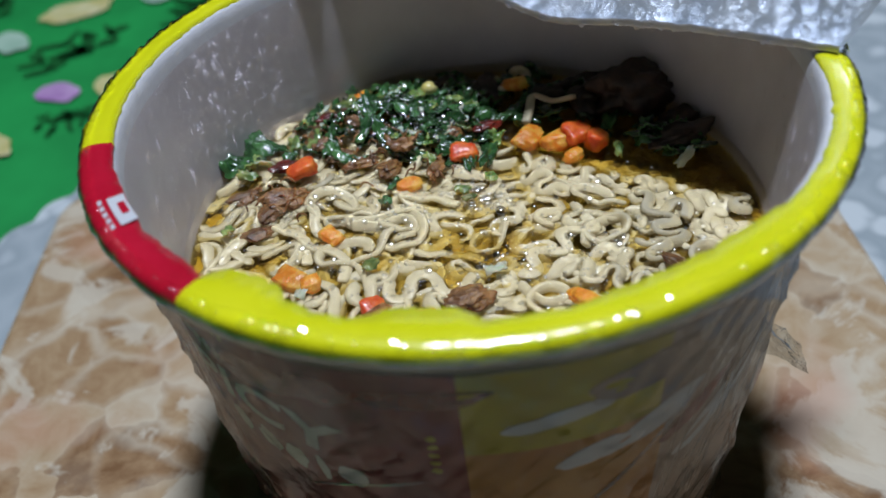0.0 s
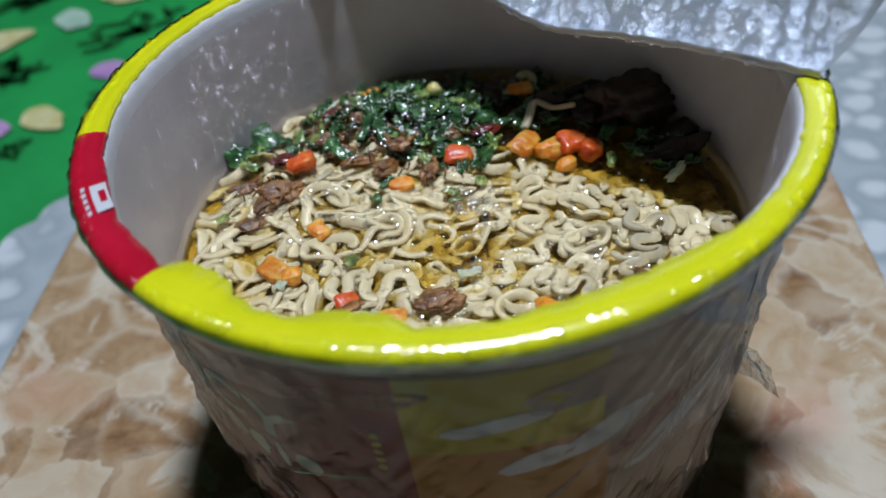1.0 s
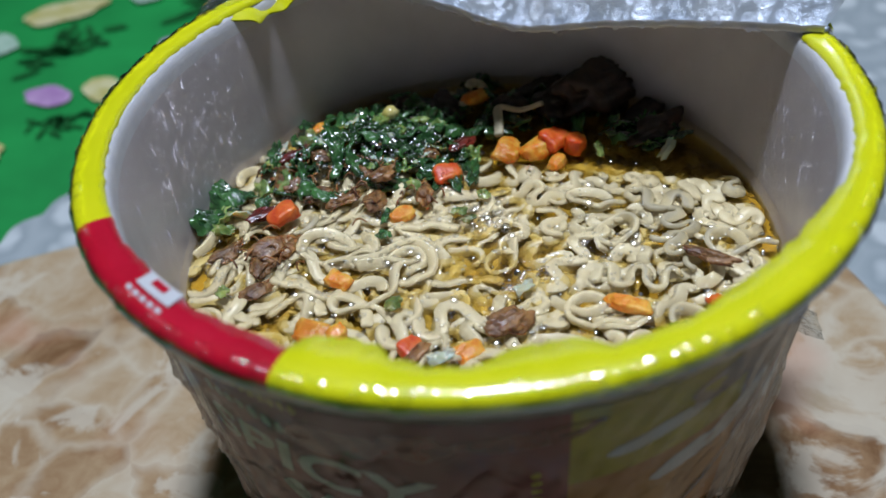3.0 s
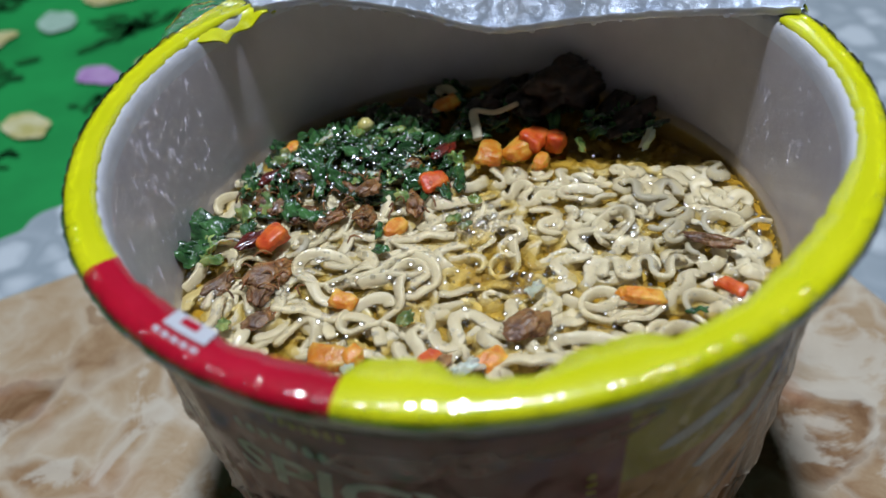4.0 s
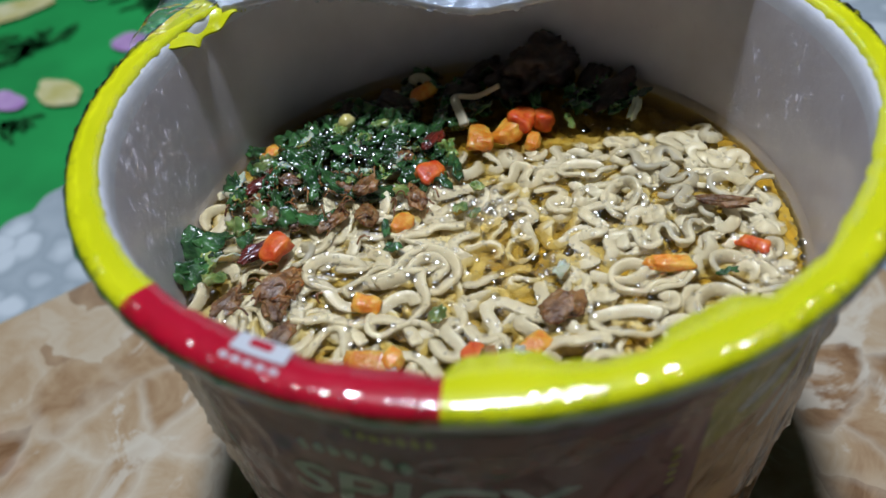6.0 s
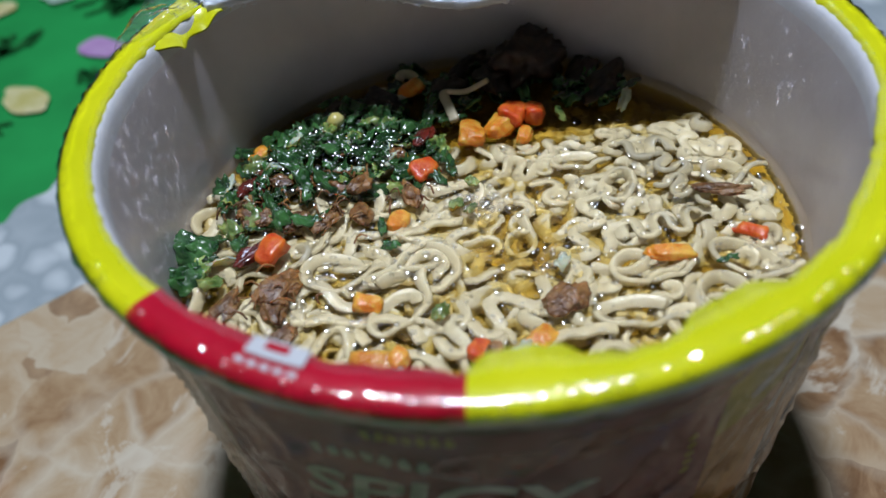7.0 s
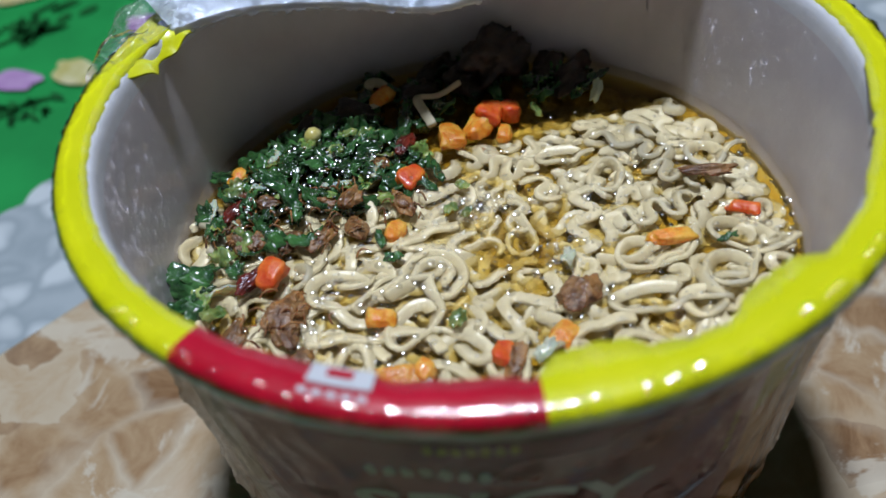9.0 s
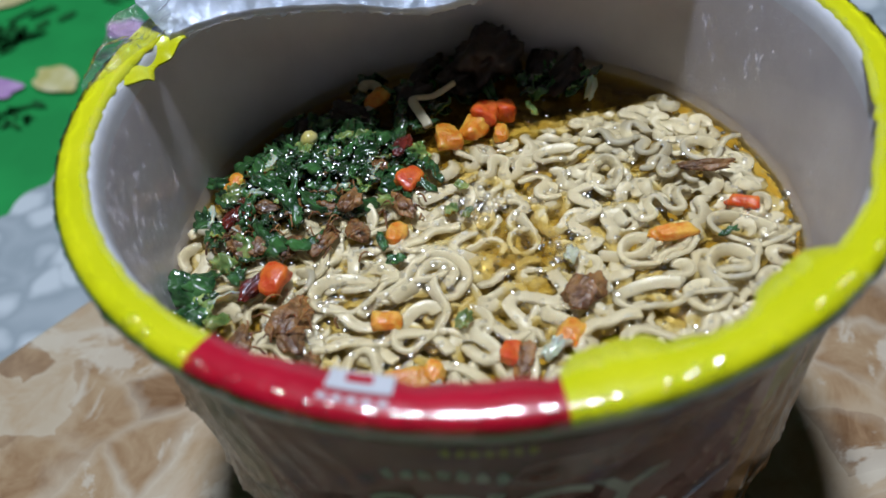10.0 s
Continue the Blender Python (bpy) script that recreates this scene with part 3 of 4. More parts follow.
def lid_edge(u):
    x = u * (len(EDGE_LINE) - 1)
    i = min(int(x), len(EDGE_LINE) - 2)
    t = x - i
    p = [EDGE_LINE[max(0, min(len(EDGE_LINE) - 1, i + k))] for k in (-1, 0, 1, 2)]
    return 0.5 * ((2 * p[1]) + (p[2] - p[0]) * t + (2 * p[0] - 5 * p[1] + 4 * p[2] - p[3]) * t * t + (3 * p[1] - p[0] - 3 * p[2] + p[3]) * t ** 3)


ALONG, ACROSS = Vector((0.852, -0.523, 0)), Vector((0.523, 0.852, 0))


def flap_point(u, v):
    """A point of the folded-up flap: u along the tear, v metres up from it."""
    lean = radians(60 + min(8.0, v * 300))
    up = ACROSS * math.cos(lean) + Vector((0, 0, math.sin(lean)))
    p = lid_edge(u) + up * v + ALONG * (0.012 * (1 - math.exp(-v / 0.02)) * (2 * u - 1))
    out = up.cross(ALONG)
    return p + out * (0.0009 * noise.noise(Vector((u * 6, v * 70, 2))) + 0.0012 * math.sin(u * 7) * min(1, v / 0.02)), out


def lid():
    nu, nv = 90, 40
    front, back = [], []
    for i in range(nu):
        for j in range(nv):
            u, v = i / (nu - 1), 0.042 * j / (nv - 1)
            v *= 1 - 0.35 * (2 * u - 1) ** 4
            p, out = flap_point(u, v)
            front.append(p)
            back.append(p + out * -0.0003 if out.y > 0 else p - out * 0.0003)
    f = grid_faces(nu, nv)
    lid_ob = mesh_object("lid", front, f, FOIL, cup, "silver foil lid folded back, beaded with water")
    mesh_object("lid_top_side", [Vector(b) + ACROSS * 0.0005 for b in back], [q[::-1] for q in f], YELLOW, lid_ob, "yellow printed outer side")
    # the part still sealed to the rim
    vs, n, m = [], 60, 14
    for i in range(n):
        u = i / (n - 1)
        e = lid_edge(u)
        a = radians(111 - 119 * u)
        o = Vector((0.0652 * math.cos(a), 0.0652 * math.sin(a), H + 0.0004))
        for j in range(m):
            t = j / (m - 1)
            p = e.lerp(o, t)
            p.z += 0.0008 * math.sin(math.pi * t)
            vs.append(p)
    f = grid_faces(n, m)
    mesh_object("sealed_part", vs, f, FOIL, lid_ob, "foil still sealed to the rim")
    mesh_object("sealed_top", [v + Vector((0, 0, 0.0005)) + ACROSS * (0.002 * (1 - (k % m) / (m - 1))) for k, v in enumerate(vs)], [q[::-1] for q in f], YELLOW, lid_ob, "yellow printed paper")
    # thickness of paper along the tear
    vs = []
    for i in range(nu):
        e = lid_edge(i / (nu - 1))
        w = 0.0003 * noise.noise(Vector((i * 0.5, 0, 0)))
        vs += [e + Vector((0, 0, 0.0009 + w)) - ACROSS * 0.0003, e - ACROSS * 0.0006, e + Vector((0, 0, -0.0008 + w)), e + ACROSS * 0.0006]
    mesh_object("torn_edge", vs, grid_faces(nu, 4), WHITE, lid_ob, "torn paper edge")
    # beads of water
    rnd = random.Random(5)
    vs, f = [], []
    for k in range(1500):
        u = rnd.uniform(0.02, 0.98)
        v = 0.0005 + 0.034 * rnd.random() ** 1.2
        r = 0.0003 + 0.0014 * rnd.random() ** 4
        p, out = flap_point(u, v)
        n = -out if out.y > 0 else out
        bead(vs, f, p, n, r, 0.75)
    for k in range(75):
        u = rnd.uniform(0.0, 0.95)
        bead(vs, f, lid_edge(u) - ACROSS * 0.0006 + Vector((0, 0, rnd.uniform(-0.0009, 0.0004))), -ACROSS + Vector((0, 0, -0.5)), rnd.uniform(0.0003, 0.00085), 0.9)
    ob = mesh_object("dew", vs, f, WATER, lid_ob, "clear beads of condensed water")
    ob.visible_shadow = False
    ob["kind"] = "stuff"


def bead(vs, f, p, n, r, flat=0.7, seg=10, rings=5):
    """A half-round drop of radius r sitting at p on a surface with normal n."""
    n = Vector(n).normalized()
    s = n.orthogonal().normalized()
    t = n.cross(s)
    i0 = len(vs)
    for j in range(rings):
        b = (math.pi / 2) * j / rings
        for i in range(seg):
            a = 2 * math.pi * i / seg
            vs.append(Vector(p) + (s * math.cos(a) + t * math.sin(a)) * (r * math.cos(b)) + n * (r * flat * math.sin(b)))
    vs.append(Vector(p) + n * (r * flat))
    for j in range(rings - 1):
        for i in range(seg):
            a, b = i0 + j * seg + i, i0 + j * seg + (i + 1) % seg
            f.append((a, b, b + seg, a + seg))
    top = i0 + rings * seg
    f += [(i0 + (rings - 1) * seg + i, i0 + (rings - 1) * seg + (i + 1) % seg, top) for i in range(seg)]


lid()


def torn_strip():
    """Yellow paper torn up off the rim beside the lid's corner."""
    nu, nv, vs = 30, 8, []
    for layer in (0, 1):
        for i in range(nu):
            u = i / (nu - 1)
            a = radians(125.5 - 18 * u)
            e = Vector((0.0642 * math.cos(a), 0.0642 * math.sin(a), H + 0.0008 + 0.0008 * u))
            r = 0.0604 - 0.0029 * min(1.0, u * 2.6) - 0.0012 * math.sin(u * 9)
            q = Vector((r * math.cos(a), r * math.sin(a), H - 0.0002 - 0.0024 * math.sin(math.pi * min(1.0, u * 1.2)) - 0.001 * u))
            for j in range(nv):
                v = j / (nv - 1)
                p = e.lerp(q, v) + noise.noise_vector(Vector((u * 5, v * 3, 4))) * 0.0009 * (0.3 + v)
                vs.append(p + Vector((0, 0, -0.0003 * layer)))
    f = grid_faces(nu, nv)
    mesh_object("torn_strip", vs, f + [tuple(nu * nv + k for k in q[::-1]) for q in f], YELLOW, cup, "crumpled yellow paper torn up at the rim")


torn_strip()


def wall_beads():
    rnd = random.Random(11)
    vs, f = [], []
    for k in range(300):
        az = rnd.choice((rnd.gauss(158, 14), rnd.gauss(140, 10), rnd.gauss(-10, 12), rnd.uniform(100, 360)))
        z = LEVEL + 0.002 + (H - 0.006 - LEVEL) * rnd.random() ** 0.8
        a = radians(az)
        r = wall_r(z) - 0.0009
        p = Vector((r * math.cos(a), r * math.sin(a), z))
        n = Vector((-math.cos(a), -math.sin(a), 0))
        q = 0.00018 + 0.00045 * rnd.random() ** 2
        bead(vs, f, p, n, q, 0.6, 8, 3)
        if rnd.random() < 0.4:
            for d in (1.2, 2.2, 3.2):
                bead(vs, f, p + Vector((0, 0, -q * d)), n, q * 0.75, 0.6, 8, 3)
    ob = mesh_object("condensation", vs, f, WATER, cup, "fine drops of condensation")
    ob.visible_shadow = False
    ob["kind"] = "stuff"


wall_beads()


def rim_wrap():
    """Clear wrap drawn over the rim's outer edge, puckered crosswise."""
    vs, n = [], 620
    prof = ((0.0636, 0.0009), (0.0645, 0.0009), (0.0653, 0.0004), (0.0658, -0.0004), (0.0660, -0.0014), (0.0656, -0.0030), (0.0644, -0.0052), (0.0622, -0.0072))
    for i in range(n):
        a = radians(112 + 241 * i / (n - 1))
        for j, (r, z) in enumerate(prof):
            w = 0.00038 * noise.noise(Vector((a * 24, j * 0.35, 2))) + 0.00020 * noise.noise(Vector((a * 70, j * 0.5, 5)))
            if j == 0:
                r += 0.0009 * noise.noise(Vector((a * 14, 0, 8)))
            vs.append(((r + w) * math.cos(a), (r + w) * math.sin(a), H + z + w))
    ob = mesh_object("rim_wrap", vs, [q[::-1] for q in grid_faces(n, len(prof))], RIMFILM, cup, "clear wrap puckered over the rim")
    ob.visible_shadow = False


rim_wrap()


def rim_beads():
    """Drops of water on the wrapped rim."""
    r_ = random.Random(17)
    vs, f = [], []
    for k in range(90):
        a = radians(r_.uniform(178, 352))
        t = radians(r_.uniform(8, 55))
        radius = 0.0640 + 0.0016 * math.sin(t)
        p = Vector((radius * math.cos(a), radius * math.sin(a), H + 0.0006 - 0.0016 * (1 - math.cos(t)) - 0.0002))
        n = Vector((math.cos(a) * math.sin(t), math.sin(a) * math.sin(t), math.cos(t)))
        bead(vs, f, p, n, r_.uniform(0.0004, 0.0013), 0.22, 12, 4)
    ob = mesh_object("rim_dew", vs, f, DROP, cup, "clear drops of water on the rim")
    ob.visible_shadow = False
    ob["kind"] = "stuff"


rim_beads()

# ---- broth ----
def depth_at(x, y):
    """How far the top of the noodles lies above the broth's level, in metres."""
    d = -0.0010 + 0.0006 * noise.noise(Vector((x * 45, y * 45, 7)))
    d -= 0.0026 * math.exp(-((x - 0.000) ** 2 + (y + 0.009) ** 2) / 0.008 ** 2)
    d += 0.0005 * max(0.0, (x - y * 0.2) / 0.05)
    # strands drop behind the lid's edge, a shape that deepens its shade
    d -= 0.006 * max(0.0, min(1.0, (x * 0.52 + y * 0.85 - 0.022) / 0.009))
    return d


# ---- noodles ----
noodles = thing("noodles", "cooked curly pale instant noodles lying in broth in the cup", "noodles", at=(0, 0, LEVEL))


TOPS = []


def ribbon(path, width, thick, tilt, name="noodle", mat=None):
    """One strand: a rounded flat section swept along a path; tilt(i) turns the flat side from lying to standing."""
    sec = ((1, -0.7), (1.03, 0), (1, 0.7), (0.86, 1), (0, 1.03), (-0.86, 1), (-1, 0.7), (-1.03, 0), (-1, -0.7), (-0.86, -1), (0, -1.03), (0.86, -1))
    vs, n = [], len(path)
    for i, p in enumerate(path):
        d = (path[min(i + 1, n - 1)] - path[max(i - 1, 0)]).normalized()
        side = d.cross(Vector((0, 0, 1)))
        side = side.normalized() if side.length > 1e-6 else Vector((1, 0, 0))
        up = side.cross(d)
        c, s = math.cos(tilt(i)), math.sin(tilt(i))
        a, b = side * c + up * s, up * c - side * s
        end = 0.75 if i in (0, n - 1) else 1.0
        for x, y in sec:
            vs.append(p + a * (x * width * end / 2) + b * (y * thick * end / 2))
    TOPS.extend((v.x, v.y, v.z) for v in vs)
    f = grid_faces_ring(n, 12)
    f += [tuple(range(11, -1, -1)), tuple((n - 1) * 12 + k for k in range(12))]
    return mesh_object(name, vs, f, mat or NOODLE, noodles)


def grid_faces_ring(n, m):
    return [(i * m + k, i * m + (k + 1) % m, (i + 1) * m + (k + 1) % m, (i + 1) * m + k) for i in range(n - 1) for k in range(m)]


TAKEN = {}


def free(layer, x, y, own, reach):
    """True where no other strand of the layer, nor the strand itself further back, lies within reach."""
    cx, cy = int(x // 0.002), int(y // 0.002)
    for i in (-1, 0, 1):
        for j in (-1, 0, 1):
            for px_, py_ in TAKEN.get((layer, cx + i, cy + j), ()):
                if (px_ - x) ** 2 + (py_ - y) ** 2 < reach * reach:
                    return False
    for px_, py_ in own[:-8]:
        if (px_ - x) ** 2 + (py_ - y) ** 2 < reach * reach:
            return False
    return True


def take(layer, pts):
    for x, y in pts:
        TAKEN.setdefault((layer, int(x // 0.002), int(y // 0.002)), []).append((x, y))


def strand(rnd, layer, z0):
    """A meandering strand: its heading swings to and fro, tightly curled on one side of the cup, in wider bows on the other."""
    r0, a0 = 0.0562 * math.sqrt(rnd.random()), rnd.uniform(0, 2 * math.pi)
    x, y = r0 * math.cos(a0), r0 * math.sin(a0)
    curly = min(1.0, max(0.0, (0.68 * x - 0.73 * y + 0.010) / 0.022))
    drift = 1.6 * math.sin(x * 40 + layer * 2) + 1.4 * math.cos(y * 35 + layer) + rnd.uniform(-0.6, 0.6)
    swing = rnd.uniform(1.0, 1.7) * (1 - curly) + rnd.uniform(1.5, 2.1) * curly
    wave = rnd.uniform(0.018, 0.030) * (1 - curly) + rnd.uniform(0.0115, 0.0165) * curly
    length, step, reach = rnd.uniform(0.03, 0.11), 0.00055, 0.00170
    ph, zp, tp, tw = rnd.uniform(0, 6.28), rnd.uniform(0, 6.28), rnd.uniform(0, 6.28), rnd.uniform(0.1, 0.9)
    own, over, s = [], [], 0.0
    while s < length:
        h = drift + swing * (1 + 0.2 * math.sin(s * 60 + tp)) * math.sin(2 * math.pi * s / wave + ph)
        x += step * math.cos(h)
        y += step * math.sin(h)
        if math.hypot(x, y) > 0.0564 - 0.0022 * curly:
            break
        over.append(0.0 if free(layer, x, y, own, reach) else 1.0)
        own.append((x, y))
        if sum(over) > 4 + 0.25 * len(over):
            break
        s += step
    while over and over[-1]:
        over.pop(), own.pop()
    if len(own) < 14:
        return 0
    take(layer, [p for p, o in zip(own, over) if not o])
    path = []
    for i, (x, y) in enumerate(own):
        s = i * step
        near = over[max(0, i - 5):i + 6]
        z = depth_at(x, y) + z0 + 0.0004 * math.sin(2 * math.pi * s / (wave * 0.5) + zp) + 0.0004 * math.sin(s * 150 + tp)
        z += 0.0007 * sum(near) / len(near)
        end = min(i, len(own) - 1 - i)
        z -= 0.0009 * max(0.0, 1 - end / 6)
        path.append(Vector((x, y, z)))
    ribbon(path, rnd.uniform(0.0021, 0.0026), rnd.uniform(0.0010, 0.0012), lambda i: tw + 0.3 * math.sin(i * 0.05 + tp))
    return 1


def top_strand(path, width, tilt, lift):
    """Lays a strand given in the plan on top of the noodles."""
    pts = [Vector((p.x, p.y, depth_at(p.x, p.y) + lift + 0.0004 * math.sin(k * 0.11 + p.x * 900))) for k, p in enumerate(path)]
    take(0, [(p.x, p.y) for p in pts])
    ribbon(pts, width, 0.00100, lambda i: tilt + 0.25 * math.sin(i * 0.06 + tilt * 5))


VIEW = -0.83


def loop_strand(cx, cy, rx, ry, start=0.6, sweep=5.4, tail=9, lean=0.0, tilt=0.8, lift=0.0004):
    """A strand that makes one clear open loop with a gently bent tail; sizes in millimetres."""
    path, n, turn = [], 72, VIEW + lean
    for i in range(n):
        t = start + sweep * i / (n - 1)
        x, y = rx * math.cos(t), ry * math.sin(t)
        path.append(Vector((cx + x * math.cos(turn) - y * math.sin(turn), cy + x * math.sin(turn) + y * math.cos(turn), 0)) * MM)
    d = (path[-1] - path[-4]).normalized()
    for i in range(int(tail * 2)):
        d.rotate(Matrix.Rotation(0.11 * math.sin(i * 0.19 + cx), 3, "Z"))
        path.append(path[-1] + d * 0.0005)
    path = [p for p in path if p.length < 0.0562]
    top_strand(path, 0.0023, tilt, lift)


def wave_strand(cx, cy, heading, length, swing, wave, phase=0.0, tilt=0.7, lift=0.0003):
    """A strand that swings to and fro about a heading, from a given start; sizes in millimetres."""
    p, path, s = Vector((cx, cy, 0)) * MM, [], 0.0
    while s < length and p.length < 0.0562:
        path.append(p.copy())
        h = VIEW + heading + swing * math.sin(2 * math.pi * s / wave + phase)
        p += Vector((math.cos(h), math.sin(h), 0)) * 0.0005
        s += 0.5
    top_strand(path, 0.0023, tilt, lift)


# clear open loops
loop_strand(-28.4, 7.9, 5.2, 4.0, 0.4, 5.6, 16)
loop_strand(-25.5, -7.2, 2.8, 5.0, 1.0, 5.2, 14, -0.5)
loop_strand(-14.9, -1.9, 5.2, 5.0, 5.0, 4.4, 12)
loop_strand(-14.4, -1.5, 2.8, 2.8, 5.2, 4.2, 8)
loop_strand(2.0, -7.6, 2.3, 2.9, 0.8, 5.8, 6, 0, 1.1, 0.0008)
loop_strand(11.4, -26.4, 3.3, 3.4, 0.3, 5.4, 8, 0, 1.0)
loop_strand(16.1, -29.7, 4.6, 2.4, 3.6, 5.0, 10, 0.5, 1.0)
loop_strand(18.1, -40.1, 3.6, 3.6, 0.2, 6.0, 6, 0, 1.0)
loop_strand(9.5, -40.7, 3.0, 2.8, 1.2, 5.8, 7)
loop_strand(41.9, -20.1, 3.2, 3.6, 0.2, 6.0, 7, 0, 1.0)
loop_strand(25.3, -9.2, 2.6, 4.4, 3.9, 5.2, 9, -0.2, 1.0)
loop_strand(26.8, -37.4, 5.6, 3.2, 0.5, 5.2, 12, -0.5, 1.0)
loop_strand(-45.9, 19.9, 3.0, 3.4, 0.2, 3.6, 6)
loop_strand(4.3, -33.8, 6.0, 2.6, 0.6, 5.2, 8, 0.1)
loop_strand(24.5, 1.9, 3.8, 2.0, 0.2, 5.6, 4, 0.1)
# long wavy strands
wave_strand(33, 0, 0.2, 22, 1.5, 15, 2.6, 0.6, 0.0012)
wave_strand(15, -20, 0.3, 34, 1.6, 13, 0.5, 0.9)
wave_strand(-18, -26, 0.25, 20, 0.3, 30, 0.0, 0.3, 0.0009)
wave_strand(-34.5, 41, -1.3, 12, 0.9, 18, 1.0, 0.7, 0.0016)
wave_strand(14, 3, -0.9, 16, 1.4, 12, 0.4, 0.9)
wave_strand(8, 1, -1.2, 14, 1.3, 12, 1.5, 0.9)
wave_strand(-12, -9, 0.4, 14, 0.4, 22, 0.2, 0.4)
wave_strand(-14, 8, 0.3, 13, 0.35, 26, 0.8, 0.35)
wave_strand(-20, 13, 0.15, 15, 0.4, 24, 2.0, 0.4)
wave_strand(-42, 27, 0.1, 9, 0.4, 20, 0.0, 0.5)
wave_strand(-44, 24, 0.1, 9, 0.4, 20, 0.4, 0.5)
wave_strand(-34, -2, -0.3, 18, 0.7, 22, 0.0, 0.5)
wave_strand(-40, 3, -0.2, 16, 0.5, 22, 1.0, 0.5)
wave_strand(30, -14, -0.5, 26, 1.7, 12, 0.0, 0.9, 0.0009)
wave_strand(36, -8, -0.6, 22, 1.7, 12, 1.8, 0.9, 0.0009)

rnd = random.Random(4)
for layer, z0, most, tries in ((0, -0.0002, 190, 3600), (1, -0.0013, 175, 2300), (2, -0.0028, 90, 800)):
    made = 0
    for k in range(tries):
        made += strand(rnd, layer, z0)
        if made >= most:
            break


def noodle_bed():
    """One bumpy sheet for the noodles deeper down; its tan keeps the gaps from going black."""
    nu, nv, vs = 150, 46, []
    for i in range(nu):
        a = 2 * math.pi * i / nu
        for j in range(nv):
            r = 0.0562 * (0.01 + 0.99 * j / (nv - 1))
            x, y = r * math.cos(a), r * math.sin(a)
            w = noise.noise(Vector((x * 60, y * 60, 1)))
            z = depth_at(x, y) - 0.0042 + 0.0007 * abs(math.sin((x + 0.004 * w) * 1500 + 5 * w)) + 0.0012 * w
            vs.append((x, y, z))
    mesh_object("noodle_fill_sheet", vs, [q[::-1] for q in grid_faces(nu, nv, True)], SOAKED_FILL, noodles, "tan sheet in place of deeper noodles, lightening the gaps")


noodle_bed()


def wet_height():
    """Height of the liquid's skin over its level: it climbs a little over every strand near the surface."""
    cell, n = 0.0005, 240
    h = np.zeros((n, n))
    for x, y, z in TOPS:
        i, j = int(x / cell) + n // 2, int(y / cell) + n // 2
        if 0 < i < n - 1 and 0 < j < n - 1:
            h[i, j] = max(h[i, j], z + 0.00016)
    for k in range(2):
        h = np.maximum(h, 0.9 * np.maximum(np.maximum(np.roll(h, 1, 0), np.roll(h, -1, 0)), np.maximum(np.roll(h, 1, 1), np.roll(h, -1, 1))))
    h = np.clip(h, 0, 0.0011)
    for k in range(2):
        h = (h + np.roll(h, 1, 0) + np.roll(h, -1, 0) + np.roll(h, 1, 1) + np.roll(h, -1, 1)) / 5
    return lambda x, y: float(h[int(x / cell) + n // 2, int(y / cell) + n // 2])


